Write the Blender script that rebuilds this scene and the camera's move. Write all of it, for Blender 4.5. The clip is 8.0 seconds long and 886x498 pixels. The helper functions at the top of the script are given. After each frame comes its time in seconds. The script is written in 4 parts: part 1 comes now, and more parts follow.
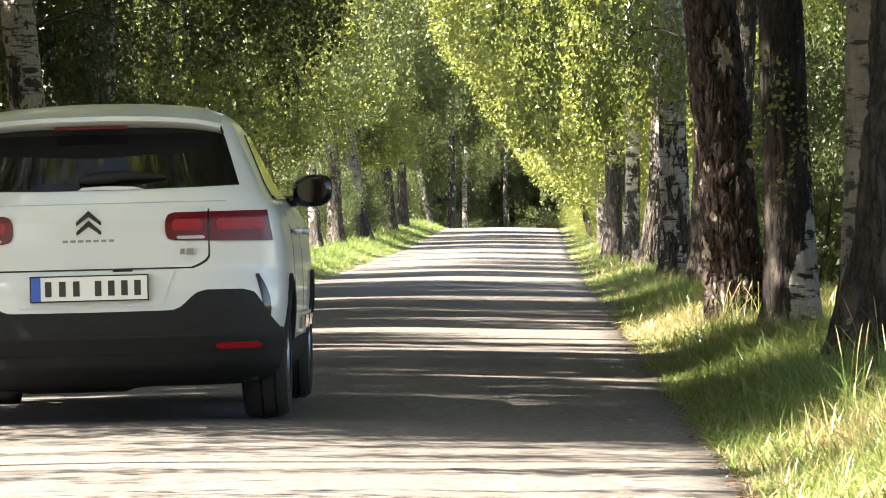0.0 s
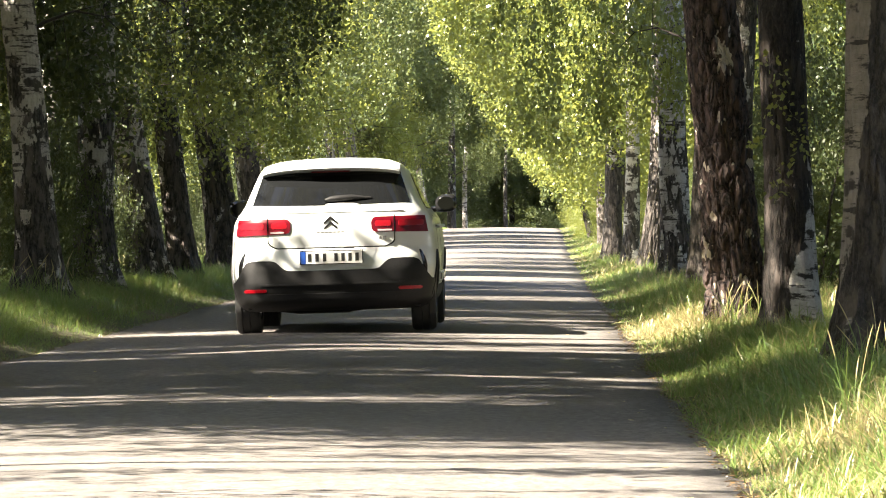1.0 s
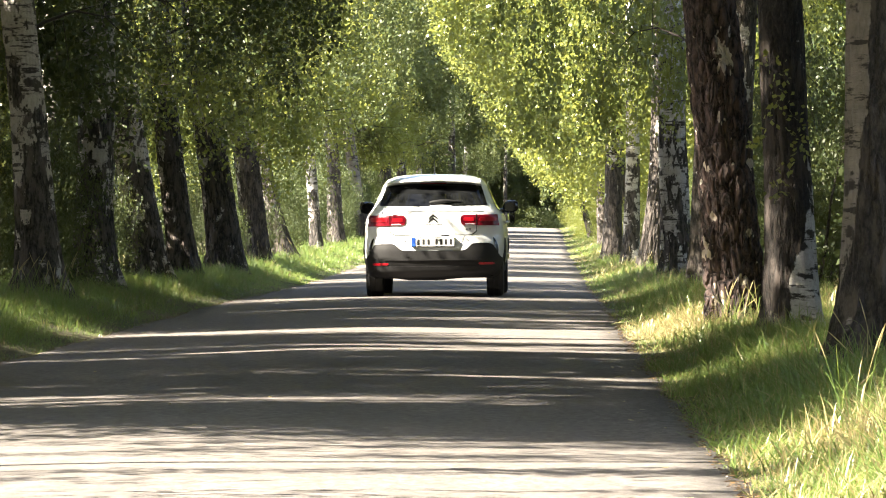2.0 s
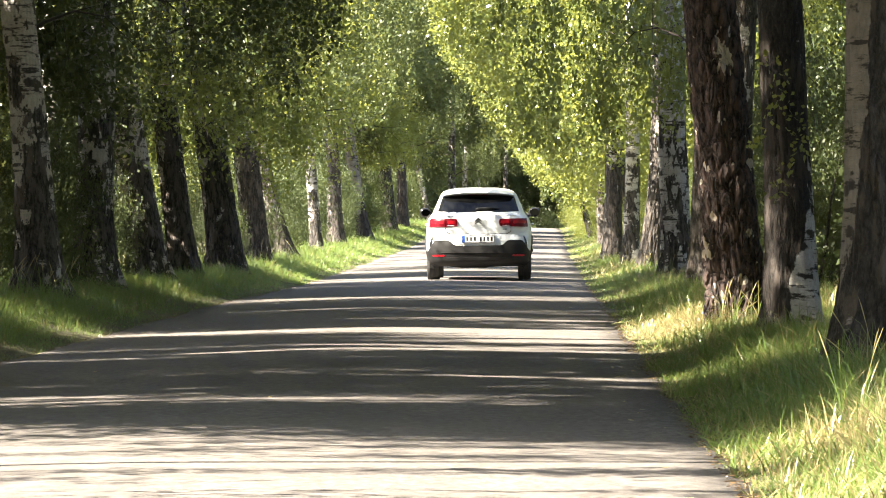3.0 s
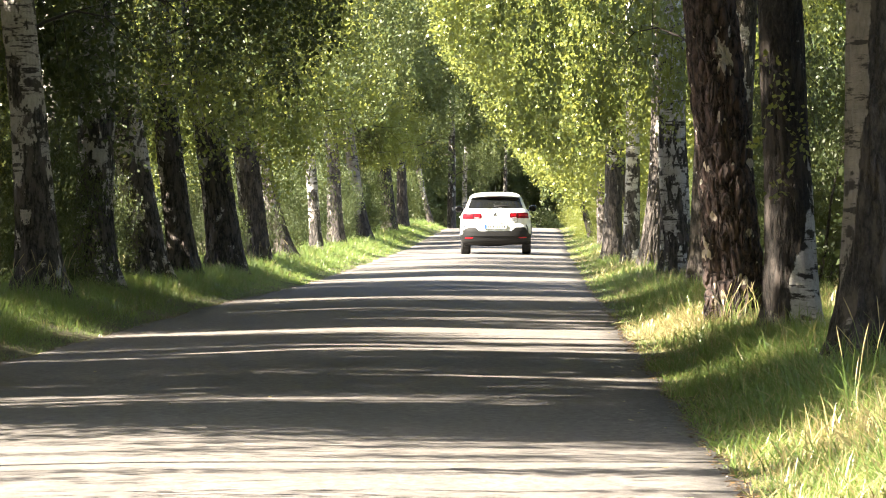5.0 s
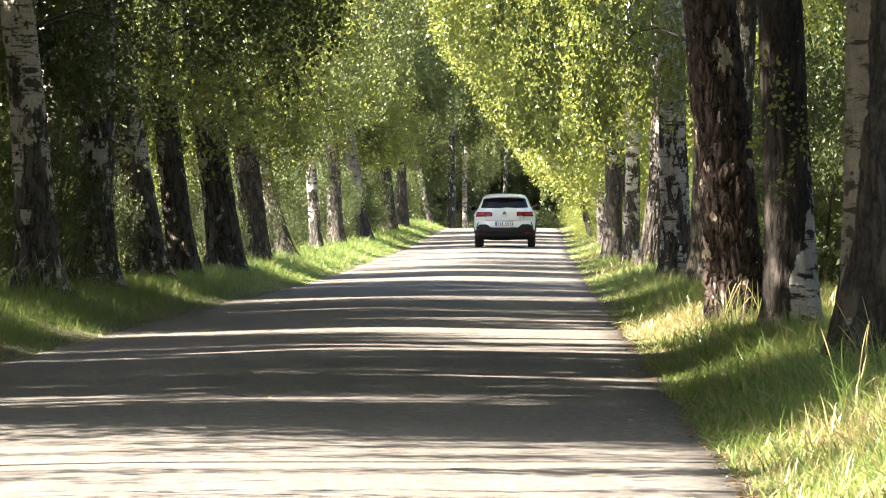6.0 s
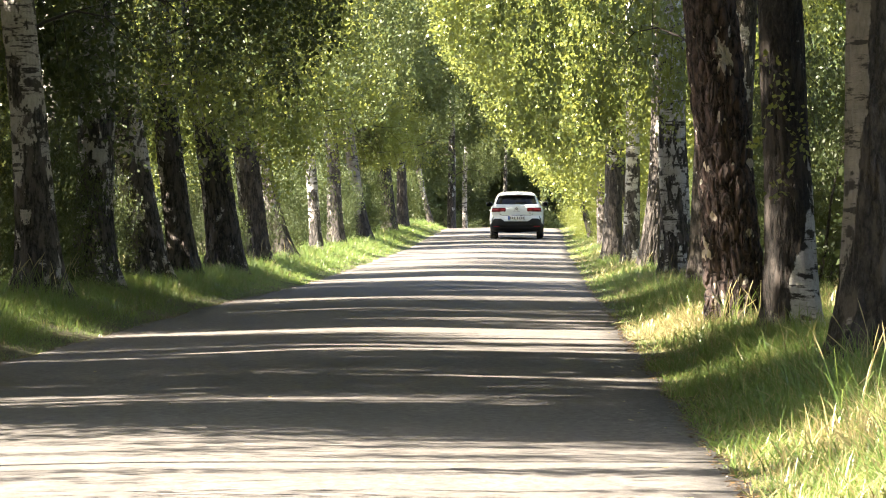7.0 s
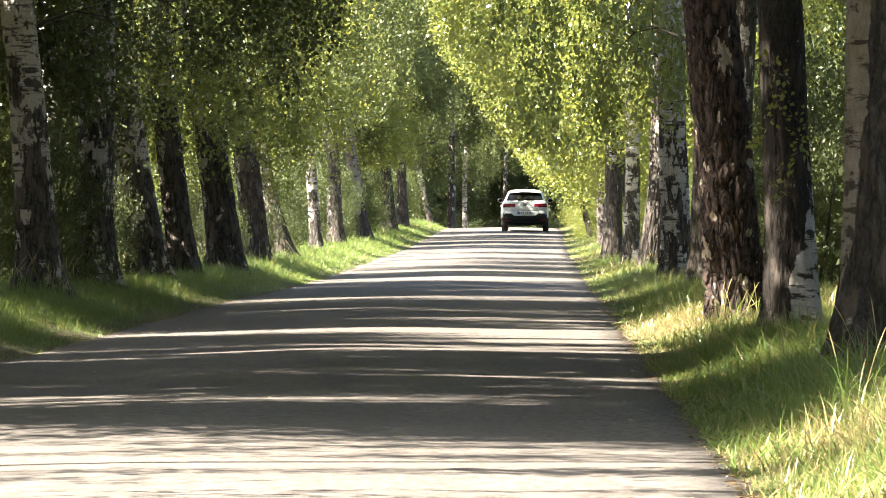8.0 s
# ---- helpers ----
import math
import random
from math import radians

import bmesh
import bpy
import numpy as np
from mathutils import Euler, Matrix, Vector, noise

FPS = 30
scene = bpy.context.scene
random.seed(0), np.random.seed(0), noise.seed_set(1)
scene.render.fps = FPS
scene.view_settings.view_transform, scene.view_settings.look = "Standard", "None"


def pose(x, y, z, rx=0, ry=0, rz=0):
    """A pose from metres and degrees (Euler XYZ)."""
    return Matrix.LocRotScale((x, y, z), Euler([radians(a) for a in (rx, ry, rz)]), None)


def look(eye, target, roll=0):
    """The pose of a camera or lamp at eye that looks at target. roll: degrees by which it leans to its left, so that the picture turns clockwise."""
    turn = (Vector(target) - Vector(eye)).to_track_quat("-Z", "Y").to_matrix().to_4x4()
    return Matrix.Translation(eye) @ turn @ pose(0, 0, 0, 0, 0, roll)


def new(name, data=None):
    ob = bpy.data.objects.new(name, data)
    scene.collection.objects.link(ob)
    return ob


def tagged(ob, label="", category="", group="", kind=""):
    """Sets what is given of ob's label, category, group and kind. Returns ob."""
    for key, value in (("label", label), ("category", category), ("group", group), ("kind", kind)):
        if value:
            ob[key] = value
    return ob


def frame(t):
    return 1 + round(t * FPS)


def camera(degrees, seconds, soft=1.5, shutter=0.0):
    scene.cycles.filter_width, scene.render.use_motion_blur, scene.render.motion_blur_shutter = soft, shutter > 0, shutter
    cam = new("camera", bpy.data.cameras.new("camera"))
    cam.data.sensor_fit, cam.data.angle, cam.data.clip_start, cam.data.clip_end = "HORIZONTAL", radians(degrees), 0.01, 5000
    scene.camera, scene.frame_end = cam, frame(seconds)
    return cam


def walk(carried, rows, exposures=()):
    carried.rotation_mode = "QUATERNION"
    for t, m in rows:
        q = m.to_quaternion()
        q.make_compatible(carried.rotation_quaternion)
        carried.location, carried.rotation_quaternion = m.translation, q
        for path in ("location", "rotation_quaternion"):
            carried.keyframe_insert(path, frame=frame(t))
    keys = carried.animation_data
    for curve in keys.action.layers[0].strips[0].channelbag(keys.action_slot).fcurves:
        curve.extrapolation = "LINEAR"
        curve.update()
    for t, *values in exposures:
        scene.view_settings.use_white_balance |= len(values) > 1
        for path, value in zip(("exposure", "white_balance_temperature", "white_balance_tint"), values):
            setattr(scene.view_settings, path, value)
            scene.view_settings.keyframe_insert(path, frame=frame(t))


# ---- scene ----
cam = camera(10.18, 8.0, soft=1.05)
EYE = (1.515, 0.0, 0.80)
LOOK_AT = (1.515 - 1.98, 100.0, 0.80)
walk(cam, [(0.0, look(EYE, LOOK_AT)), (8.0, look(EYE, LOOK_AT))], exposures=((0.0, 3.25, 6800, 17), (8.0, 3.25, 6800, 17)))

# ---- daylight ----
SUN_ELEVATION, SUN_AZIMUTH = radians(40), radians(-114)    # azimuth from +y, clockwise; the sun stands to the left
world = bpy.data.worlds.new("world")
scene.world = world
world.use_nodes = True
sky = world.node_tree.nodes.new("ShaderNodeTexSky")
sky.sky_type, sky.sun_disc = "NISHITA", False
sky.sun_elevation, sky.sun_rotation = SUN_ELEVATION, SUN_AZIMUTH
world.node_tree.links.new(sky.outputs[0], world.node_tree.nodes["Background"].inputs[0])
world.node_tree.nodes["Background"].inputs[1].default_value = 0.055
sun = new("sun", bpy.data.lights.new("sun", "SUN"))
sun.data.energy, sun.data.angle, sun.data.color = 5.0, radians(0.53), (1.0, 0.955, 0.78)
toward_sun = Vector((math.sin(SUN_AZIMUTH) * math.cos(SUN_ELEVATION), math.cos(SUN_AZIMUTH) * math.cos(SUN_ELEVATION), math.sin(SUN_ELEVATION)))
sun.matrix_world = look(toward_sun * 60, (0, 0, 0))

# ---- materials ----


class Nodes:
    """A short way to write a node material."""

    def __init__(self, name):
        self.mat = bpy.data.materials.new(name)
        self.mat.use_nodes = True
        self.tree = self.mat.node_tree
        self.bsdf = self.tree.nodes["Principled BSDF"]

    def add(self, kind, **inputs):
        node = self.tree.nodes.new(kind)
        for key, value in inputs.items():
            self.set(node, key.replace("_", " "), value)
        return node

    def set(self, node, key, value):
        if isinstance(value, bpy.types.NodeSocket):
            self.tree.links.new(value, node.inputs[key])
        else:
            node.inputs[key].default_value = value

    def coords(self, scale=(1, 1, 1), which="Object"):
        m = self.add("ShaderNodeMapping", Scale=scale)
        self.tree.links.new(self.add("ShaderNodeTexCoord").outputs[which], m.inputs["Vector"])
        return m.outputs[0]

    def noise(self, vector, scale, detail=5.0, rough=0.6):
        return self.add("ShaderNodeTexNoise", Vector=vector, Scale=scale, Detail=detail, Roughness=rough).outputs["Fac"]

    def ramp(self, fac, stops):
        node = self.add("ShaderNodeValToRGB", Fac=fac)
        el = node.color_ramp.elements
        while len(el) < len(stops):
            el.new(0.5)
        for e, (p, c) in zip(el, stops):
            e.position, e.color = p, (c if len(c) == 4 else (*c, 1))
        return node.outputs["Color"]

    def mix(self, fac, a, b, blend="MIX"):
        node = self.tree.nodes.new("ShaderNodeMix")
        node.data_type, node.blend_type = "RGBA", blend
        for i, v in ((0, fac), (6, a), (7, b)):
            if isinstance(v, bpy.types.NodeSocket):
                self.tree.links.new(v, node.inputs[i])
            else:
                node.inputs[i].default_value = v if i == 0 else (*v, 1)
        return node.outputs[2]

    def maths(self, op, a, b):
        node = self.tree.nodes.new("ShaderNodeMath")
        node.operation = op
        for i, v in enumerate((a, b)):
            if isinstance(v, bpy.types.NodeSocket):
                self.tree.links.new(v, node.inputs[i])
            else:
                node.inputs[i].default_value = v
        return node.outputs[0]

    def bump(self, height, strength, distance):
        b = self.add("ShaderNodeBump", Height=height, Strength=strength, Distance=distance)
        self.set(self.bsdf, "Normal", b.outputs[0])

    def base(self, colour, rough, metal=0.0, **more):
        self.set(self.bsdf, "Base Color", colour if isinstance(colour, bpy.types.NodeSocket) else (*colour, 1))
        self.set(self.bsdf, "Roughness", rough)
        self.set(self.bsdf, "Metallic", metal)
        for key, value in more.items():
            self.set(self.bsdf, key.replace("_", " "), value)
        return self.mat


def asphalt_material():
    n = Nodes("worn_asphalt")
    v = n.coords()
    grain = n.noise(v, 150, 3, 0.75)
    chips = n.noise(n.coords((1.0, 0.28, 1)), 26, 5, 0.8)
    patch = n.noise(n.coords((1.0, 0.16, 1)), 1.5, 6, 0.65)
    stain = n.noise(v, 0.7, 6, 0.65)
    c = n.ramp(grain, [(0.25, (0.066, 0.060, 0.058)), (0.55, (0.140, 0.128, 0.123)), (0.8, (0.26, 0.238, 0.226))])
    c = n.mix(n.ramp(chips, [(0.40, (0.75, 0.75, 0.75)), (0.52, (0, 0, 0))]), c, (0.066, 0.059, 0.054))
    c = n.mix(n.ramp(chips, [(0.56, (0, 0, 0)), (0.68, (0.7, 0.7, 0.7))]), c, (0.27, 0.246, 0.222))
    c = n.mix(n.ramp(patch, [(0.40, (0, 0, 0)), (0.68, (0.5, 0.5, 0.5))]), c, (0.080, 0.072, 0.066))
    c = n.mix(n.ramp(stain, [(0.48, (0, 0, 0)), (0.75, (0.35, 0.35, 0.35))]), c, (0.145, 0.130, 0.115))
    n.bump(n.mix(0.5, grain, chips), 0.45, 0.006)
    return n.base(c, 0.88, Specular_IOR_Level=0.3)


def ground_material():
    n = Nodes("verge_soil")
    v = n.coords()
    big, fine = n.noise(v, 0.35, 5), n.noise(v, 22, 6, 0.7)
    c = n.ramp(fine, [(0.3, (0.035, 0.028, 0.018)), (0.55, (0.085, 0.075, 0.04)), (0.8, (0.17, 0.145, 0.085))])
    c = n.mix(n.ramp(big, [(0.4, (0, 0, 0)), (0.65, (0.7, 0.7, 0.7))]), c, (0.06, 0.085, 0.02))
    n.bump(fine, 0.8, 0.03)
    return n.base(c, 0.95)


def leaf_material(name, dark, light, glow, share=0.45, rough=0.33):
    n = Nodes(name)
    rnd = n.add("ShaderNodeNewGeometry").outputs["Random Per Island"]
    c = n.ramp(rnd, [(0.0, dark), (0.7, light), (1.0, tuple(min(1, 1.35 * k) for k in light))])
    n.base(c, rough)
    tr = n.add("ShaderNodeBsdfTranslucent", Color=n.mix(rnd, glow, tuple(0.72 * k for k in glow)))
    mix = n.add("ShaderNodeMixShader", Fac=share)
    out = n.tree.nodes["Material Output"]
    n.tree.links.new(n.bsdf.outputs[0], mix.inputs[1])
    n.tree.links.new(tr.outputs[0], mix.inputs[2])
    n.tree.links.new(mix.outputs[0], out.inputs["Surface"])
    return n.mat


def bark_plates(n, scale, stretch, warp=0.5):
    """Cracked bark: how far a place is from the nearest crack, 0 in the crack."""
    v = n.coords((1, 1, stretch))
    wob = n.add("ShaderNodeTexNoise", Vector=v, Scale=scale * 0.7, Detail=4.0).outputs["Color"]
    mixed = n.add("ShaderNodeVectorMath", )
    mixed.operation = "MULTIPLY_ADD"
    n.tree.links.new(wob, mixed.inputs[0])
    mixed.inputs[1].default_value = (warp / scale * 2,) * 3
    n.tree.links.new(v, mixed.inputs[2])
    vor = n.tree.nodes.new("ShaderNodeTexVoronoi")
    vor.feature = "DISTANCE_TO_EDGE"
    vor.inputs["Scale"].default_value = scale
    n.tree.links.new(mixed.outputs[0], vor.inputs["Vector"])
    return vor.outputs["Distance"]


def birch_material(name, white_from, white_to, plate=(0.052, 0.045, 0.041), white=(0.52, 0.49, 0.46), patchy=6.5, side=0.0, side_from=0.0, lean=0.0):
    """Smooth white bark with dark bands above, dark cracked bark below; white_from and white_to are heights."""
    n = Nodes(name)
    z = n.add("ShaderNodeSeparateXYZ", Vector=n.coords()).outputs[2]
    furrow = n.noise(n.coords((1, 1, 0.30)), 8.5, 5, 0.6)
    fine = n.noise(n.coords((1, 1, 0.5)), 45, 6, 0.7)
    cell = n.ramp(furrow, [(0.40, (1, 1, 1)), (0.50, (0, 0, 0)), (0.60, (1, 1, 1))])
    dark = n.mix(cell, (0.007, 0.006, 0.005), tuple(1.7 * k for k in plate))
    dark = n.mix(n.ramp(fine, [(0.48, (0, 0, 0)), (0.75, (0.6, 0.6, 0.6))]), dark, tuple(3.2 * k for k in plate))
    bands = n.noise(n.coords((1.0, 1.0, 6.0)), 2.9, 7, 0.72)
    paper = n.ramp(fine, [(0.3, tuple(0.66 * k for k in white)), (0.7, white)])
    paper = n.mix(n.ramp(n.noise(n.coords(), 5, 4, 0.6), [(0.45, (0, 0, 0)), (0.7, (0.7, 0.7, 0.7))]), paper, (0.30, 0.26, 0.23))
    paper = n.mix(n.ramp(bands, [(0.54, (0, 0, 0)), (0.59, (1, 1, 1))]), paper, (0.040, 0.033, 0.029))
    knots = n.noise(n.coords((1.0, 1.0, 1.5)), 5.0, 4, 0.55)
    paper = n.mix(n.ramp(knots, [(0.58, (0, 0, 0)), (0.63, (1, 1, 1))]), paper, (0.045, 0.037, 0.032))
    wander = n.noise(n.coords((1.0, 1.0, 0.5)), 4.6, 6, 0.66)
    height = n.maths("DIVIDE", n.maths("SUBTRACT", z, white_from), white_to - white_from)
    share = n.maths("ADD", height, n.maths("MULTIPLY", n.maths("SUBTRACT", wander, 0.5), patchy))
    # side: white bark gathers towards one side in x, dark bark opposite
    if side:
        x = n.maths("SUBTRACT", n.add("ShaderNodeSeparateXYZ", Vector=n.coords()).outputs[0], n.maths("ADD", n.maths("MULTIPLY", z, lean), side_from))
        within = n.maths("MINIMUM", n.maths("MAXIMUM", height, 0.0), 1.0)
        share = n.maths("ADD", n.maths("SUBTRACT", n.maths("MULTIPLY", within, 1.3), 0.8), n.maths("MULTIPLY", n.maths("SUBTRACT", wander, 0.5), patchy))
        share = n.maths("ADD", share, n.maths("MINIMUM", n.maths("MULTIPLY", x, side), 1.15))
    n.bump(n.mix(n.ramp(share, [(0.35, (0, 0, 0)), (0.65, (1, 1, 1))]), cell, bands), 0.9, 0.025)
    return n.base(n.mix(n.ramp(share, [(0.46, (0, 0, 0)), (0.54, (1, 1, 1))]), dark, paper), 0.85)


def pine_bark_material():
    """Deeply cracked red-brown bark with pale flecks."""
    n = Nodes("cracked_bark")
    cell = bark_plates(n, 13.0, 0.34, 0.9)
    rough = n.noise(n.coords((1, 1, 0.5)), 34, 7, 0.7)
    fleck = n.noise(n.coords((1, 1, 0.6)), 7.0, 3, 0.5)
    c = n.ramp(cell, [(0.015, (0.006, 0.004, 0.004)), (0.12, (0.045, 0.029, 0.026)), (0.45, (0.105, 0.070, 0.062))])
    c = n.mix(n.ramp(rough, [(0.48, (0, 0, 0)), (0.78, (0.6, 0.6, 0.6))]), c, (0.19, 0.135, 0.122))
    c = n.mix(n.ramp(fleck, [(0.625, (0, 0, 0)), (0.64, (1, 1, 1))]), c, (0.46, 0.40, 0.33))
    n.bump(n.ramp(cell, [(0.0, (0, 0, 0)), (0.3, (1, 1, 1))]), 1.0, 0.03)
    return n.base(c, 0.9)


def plain(name, colour, rough, metal=0.0, wear=0.12, scale=30.0, **more):
    n = Nodes(name)
    f = n.noise(n.coords(), scale, 5, 0.6)
    c = n.ramp(f, [(0.3, tuple(k * (1 - wear) for k in colour)), (0.7, tuple(min(1, k * (1 + wear)) for k in colour))])
    return n.base(c, rough, metal, **more)


ASPHALT, SOIL = asphalt_material(), ground_material()
LEAF_BIRCH = leaf_material("birch_leaves", (0.034, 0.058, 0.013), (0.118, 0.144, 0.044), (0.47, 0.49, 0.11), 0.44)
# the oak's own dark green; on the thickets it also paints in their shade
LEAF_DARK = leaf_material("dark_leaves", (0.020, 0.042, 0.010), (0.066, 0.088, 0.030), (0.19, 0.21, 0.06), 0.26, 0.5)
# duller leaves for far trees; the left row's shade is put into their colour
LEAF_FAR_SHADED = leaf_material("far_shaded_leaves", (0.030, 0.052, 0.016), (0.080, 0.105, 0.040), (0.26, 0.29, 0.08), 0.35, 0.5)
GRASS = leaf_material("grass_blades", (0.042, 0.085, 0.020), (0.124, 0.188, 0.054), (0.32, 0.42, 0.10), 0.40)
GRASS_DRY = leaf_material("dry_grass", (0.20, 0.16, 0.07), (0.38, 0.32, 0.16), (0.45, 0.38, 0.18), 0.35)
BARK_MIXED = birch_material("birch_bark_mixed", 0.4, 3.2)
BARK_WHITE = birch_material("birch_bark_white", -0.2, 2.8)
BARK_BANDED = birch_material("birch_bark_banded", 0.4, 4.0, white=(0.44, 0.41, 0.38))
BARK_ROUGH = birch_material("birch_bark_rough", 2.2, 7.0, plate=(0.050, 0.041, 0.036))
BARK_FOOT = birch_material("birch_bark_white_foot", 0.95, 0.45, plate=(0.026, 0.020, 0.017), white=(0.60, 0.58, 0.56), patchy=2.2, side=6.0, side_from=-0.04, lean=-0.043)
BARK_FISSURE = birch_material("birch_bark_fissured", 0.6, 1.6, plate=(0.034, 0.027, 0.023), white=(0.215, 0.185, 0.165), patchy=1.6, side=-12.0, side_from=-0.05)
BARK_PIED = birch_material("birch_bark_pied", -1.2, 4.2, white=(0.62, 0.59, 0.56))
BARK_PINE = pine_bark_material()
TWIG = plain("twig_bark", (0.034, 0.027, 0.023), 0.85, 0.0, 0.4, 25.0)

# ---- lie of the land ----
ROAD_HALF = 2.22
_py = np.array([-400, -60, 0, 22.6, 30.4, 42.2, 55.5, 81, 101, 114.5, 140, 159.5, 179, 191, 200, 215, 260, 330, 480, 3000])
_pz = np.array([0.3, 0.0, 0.0, 0.022, 0.052, 0.10, 0.208, 0.295, 0.485, 0.63, 0.85, 1.14, 1.45, 1.63, 1.68, 1.55, 0.7, -0.8, -2.5, -4.0])
_fy = np.arange(-400, 3000, 1.0)
_fz = np.convolve(np.pad(np.interp(_fy, _py, _pz), 6, mode="edge"), np.ones(13) / 13, mode="valid")


def profile(y):
    """Height of the road's middle along its way."""
    return np.interp(y, _fy, _fz)


def road_z(x, y):
    x = np.asarray(x, float)
    return profile(y) - 0.028 * (np.sqrt(x * x + 0.3) - 0.55)


def land(x, y):
    """Height of the ground: a bed under the road, low banks beside it, then fields."""
    x, y = np.asarray(x, float), np.asarray(y, float)
    a = np.abs(x) - ROAD_HALF
    bank = np.where(x < 0, 0.22, 0.12)
    t = np.clip(a / 1.1, 0, 1)
    up = bank * t * t * (3 - 2 * t) - 0.5 * np.clip((a - 3.0) / 6.0, 0, 1)
    rise = np.clip((-x - 11.0) / 45.0, 0, 1)
    up = up + 7.0 * rise * rise * (3 - 2 * rise)
    rough = 0.03 * np.sin(1.7 * y + 2.1 * x) * np.sin(0.63 * y - 1.3 * x) * np.clip(a, 0, 1)
    return profile(y) - 0.055 + np.where(a > 0, up + rough, -0.03)


def mesh_object(name, verts, faces, mats=(), smooth=False):
    me = bpy.data.meshes.new(name)
    me.from_pydata([tuple(v) for v in verts], [], [tuple(f) for f in faces])
    if smooth:
        me.shade_smooth()
    for m in mats:
        me.materials.append(m)
    return me


def grid_faces(nu, nv):
    i = np.arange((nu - 1) * (nv - 1))
    a = (i // (nv - 1)) * nv + i % (nv - 1)
    return np.stack([a, a + 1, a + nv + 1, a + nv], 1)


def quick_mesh(name, verts, quads, mat, slots=None):
    """A mesh of many quads at once."""
    me = bpy.data.meshes.new(name)
    nv, nq = len(verts), len(quads)
    me.vertices.add(nv)
    me.vertices.foreach_set("co", np.asarray(verts, np.float32).ravel())
    me.loops.add(4 * nq)
    me.loops.foreach_set("vertex_index", np.asarray(quads, np.int32).ravel())
    me.polygons.add(nq)
    me.polygons.foreach_set("loop_start", np.arange(0, 4 * nq, 4, dtype=np.int32))
    for m in (mat if isinstance(mat, (list, tuple)) else [mat]):
        me.materials.append(m)
    if slots is not None:
        me.polygons.foreach_set("material_index", np.asarray(slots, np.int32))
    me.update(calc_edges=True)
    return me


def build_ground():
    xs = np.concatenate([[-2500, -900, -300, -120, -60, -48, -38, -30, -24, -18, -15, -12, -9], np.arange(-7.5, -2.2, 0.35), [-2.0, 0, 2.0],
                         np.arange(2.25, 7.6, 0.35), [9, 12, 18, 30, 60, 120, 300, 900, 2500]])
    ys = np.concatenate([[-2500, -900, -300, -120, -60, -30], np.arange(-15, 90, 0.6), np.arange(90, 210, 1.5), np.arange(210, 340, 6), [400, 520, 800, 1400, 2990]])
    gx, gy = np.meshgrid(xs, ys, indexing="ij")
    v = np.stack([gx.ravel(), gy.ravel(), land(gx, gy).ravel()], 1)
    me = quick_mesh("ground", v, grid_faces(len(xs), len(ys))[:, ::-1], SOIL)
    me.shade_smooth()
    tagged(new("ground", me), "earth ground with grassy banks beside the road", "ground", kind="structure")


def build_road():
    rng = np.random.default_rng(5)
    ys = np.concatenate([[-80, -40], np.arange(-20, 120, 0.25), np.arange(120, 206, 0.5), np.arange(206, 330, 4)])
    wob = np.convolve(rng.normal(0, 0.13, len(ys) + 8), np.ones(9) / 9, "valid") + rng.normal(0, 0.018, len(ys))
    wob2 = np.convolve(rng.normal(0, 0.13, len(ys) + 8), np.ones(9) / 9, "valid") + rng.normal(0, 0.018, len(ys))
    cols = np.linspace(-1, 1, 19)
    rows = []
    for c in cols:
        x = np.where(c < 0, c * (ROAD_HALF + wob), c * (ROAD_HALF + wob2))
        rows.append(np.stack([x, ys, road_z(x, ys) + 0.004 * np.sin(ys * 0.9 + 3 * c)], 1))
    left, right = rows[0].copy(), rows[-1].copy()
    left[:, 0] -= 0.05
    left[:, 2] -= 0.12
    right[:, 0] += 0.05
    right[:, 2] -= 0.12
    v = np.concatenate([left, *rows, right])
    me = quick_mesh("road", v, grid_faces(len(cols) + 2, len(ys))[:, ::-1], ASPHALT)
    me.shade_smooth()
    tagged(new("road", me), "narrow worn grey asphalt country road with ragged edges", "road", kind="structure")


build_ground()
build_road()

# ---- trees ----


def leaf_quads(rng, centre, size, droop=0.35):
    """Diamond leaves, one folded quad each, turned at random."""
    n = len(centre)
    th, ph = rng.uniform(0, 2 * np.pi, n), rng.normal(-0.6, 0.55, n)
    along = np.stack([np.cos(th) * np.cos(ph), np.sin(th) * np.cos(ph), np.sin(ph)], 1)
    rnd = rng.normal(0, 1, (n, 3))
    side = np.cross(along, rnd)
    side /= np.linalg.norm(side, axis=1, keepdims=True) + 1e-9
    up = np.cross(along, side)
    s = size[:, None]
    p0 = centre
    p1 = centre + along * s * 0.42 + side * s * 0.36 + up * s * 0.06
    p2 = centre + along * s
    p3 = centre + along * s * 0.42 - side * s * 0.36 + up * s * 0.06
    return np.stack([p0, p1, p2, p3], 1).reshape(-1, 3)


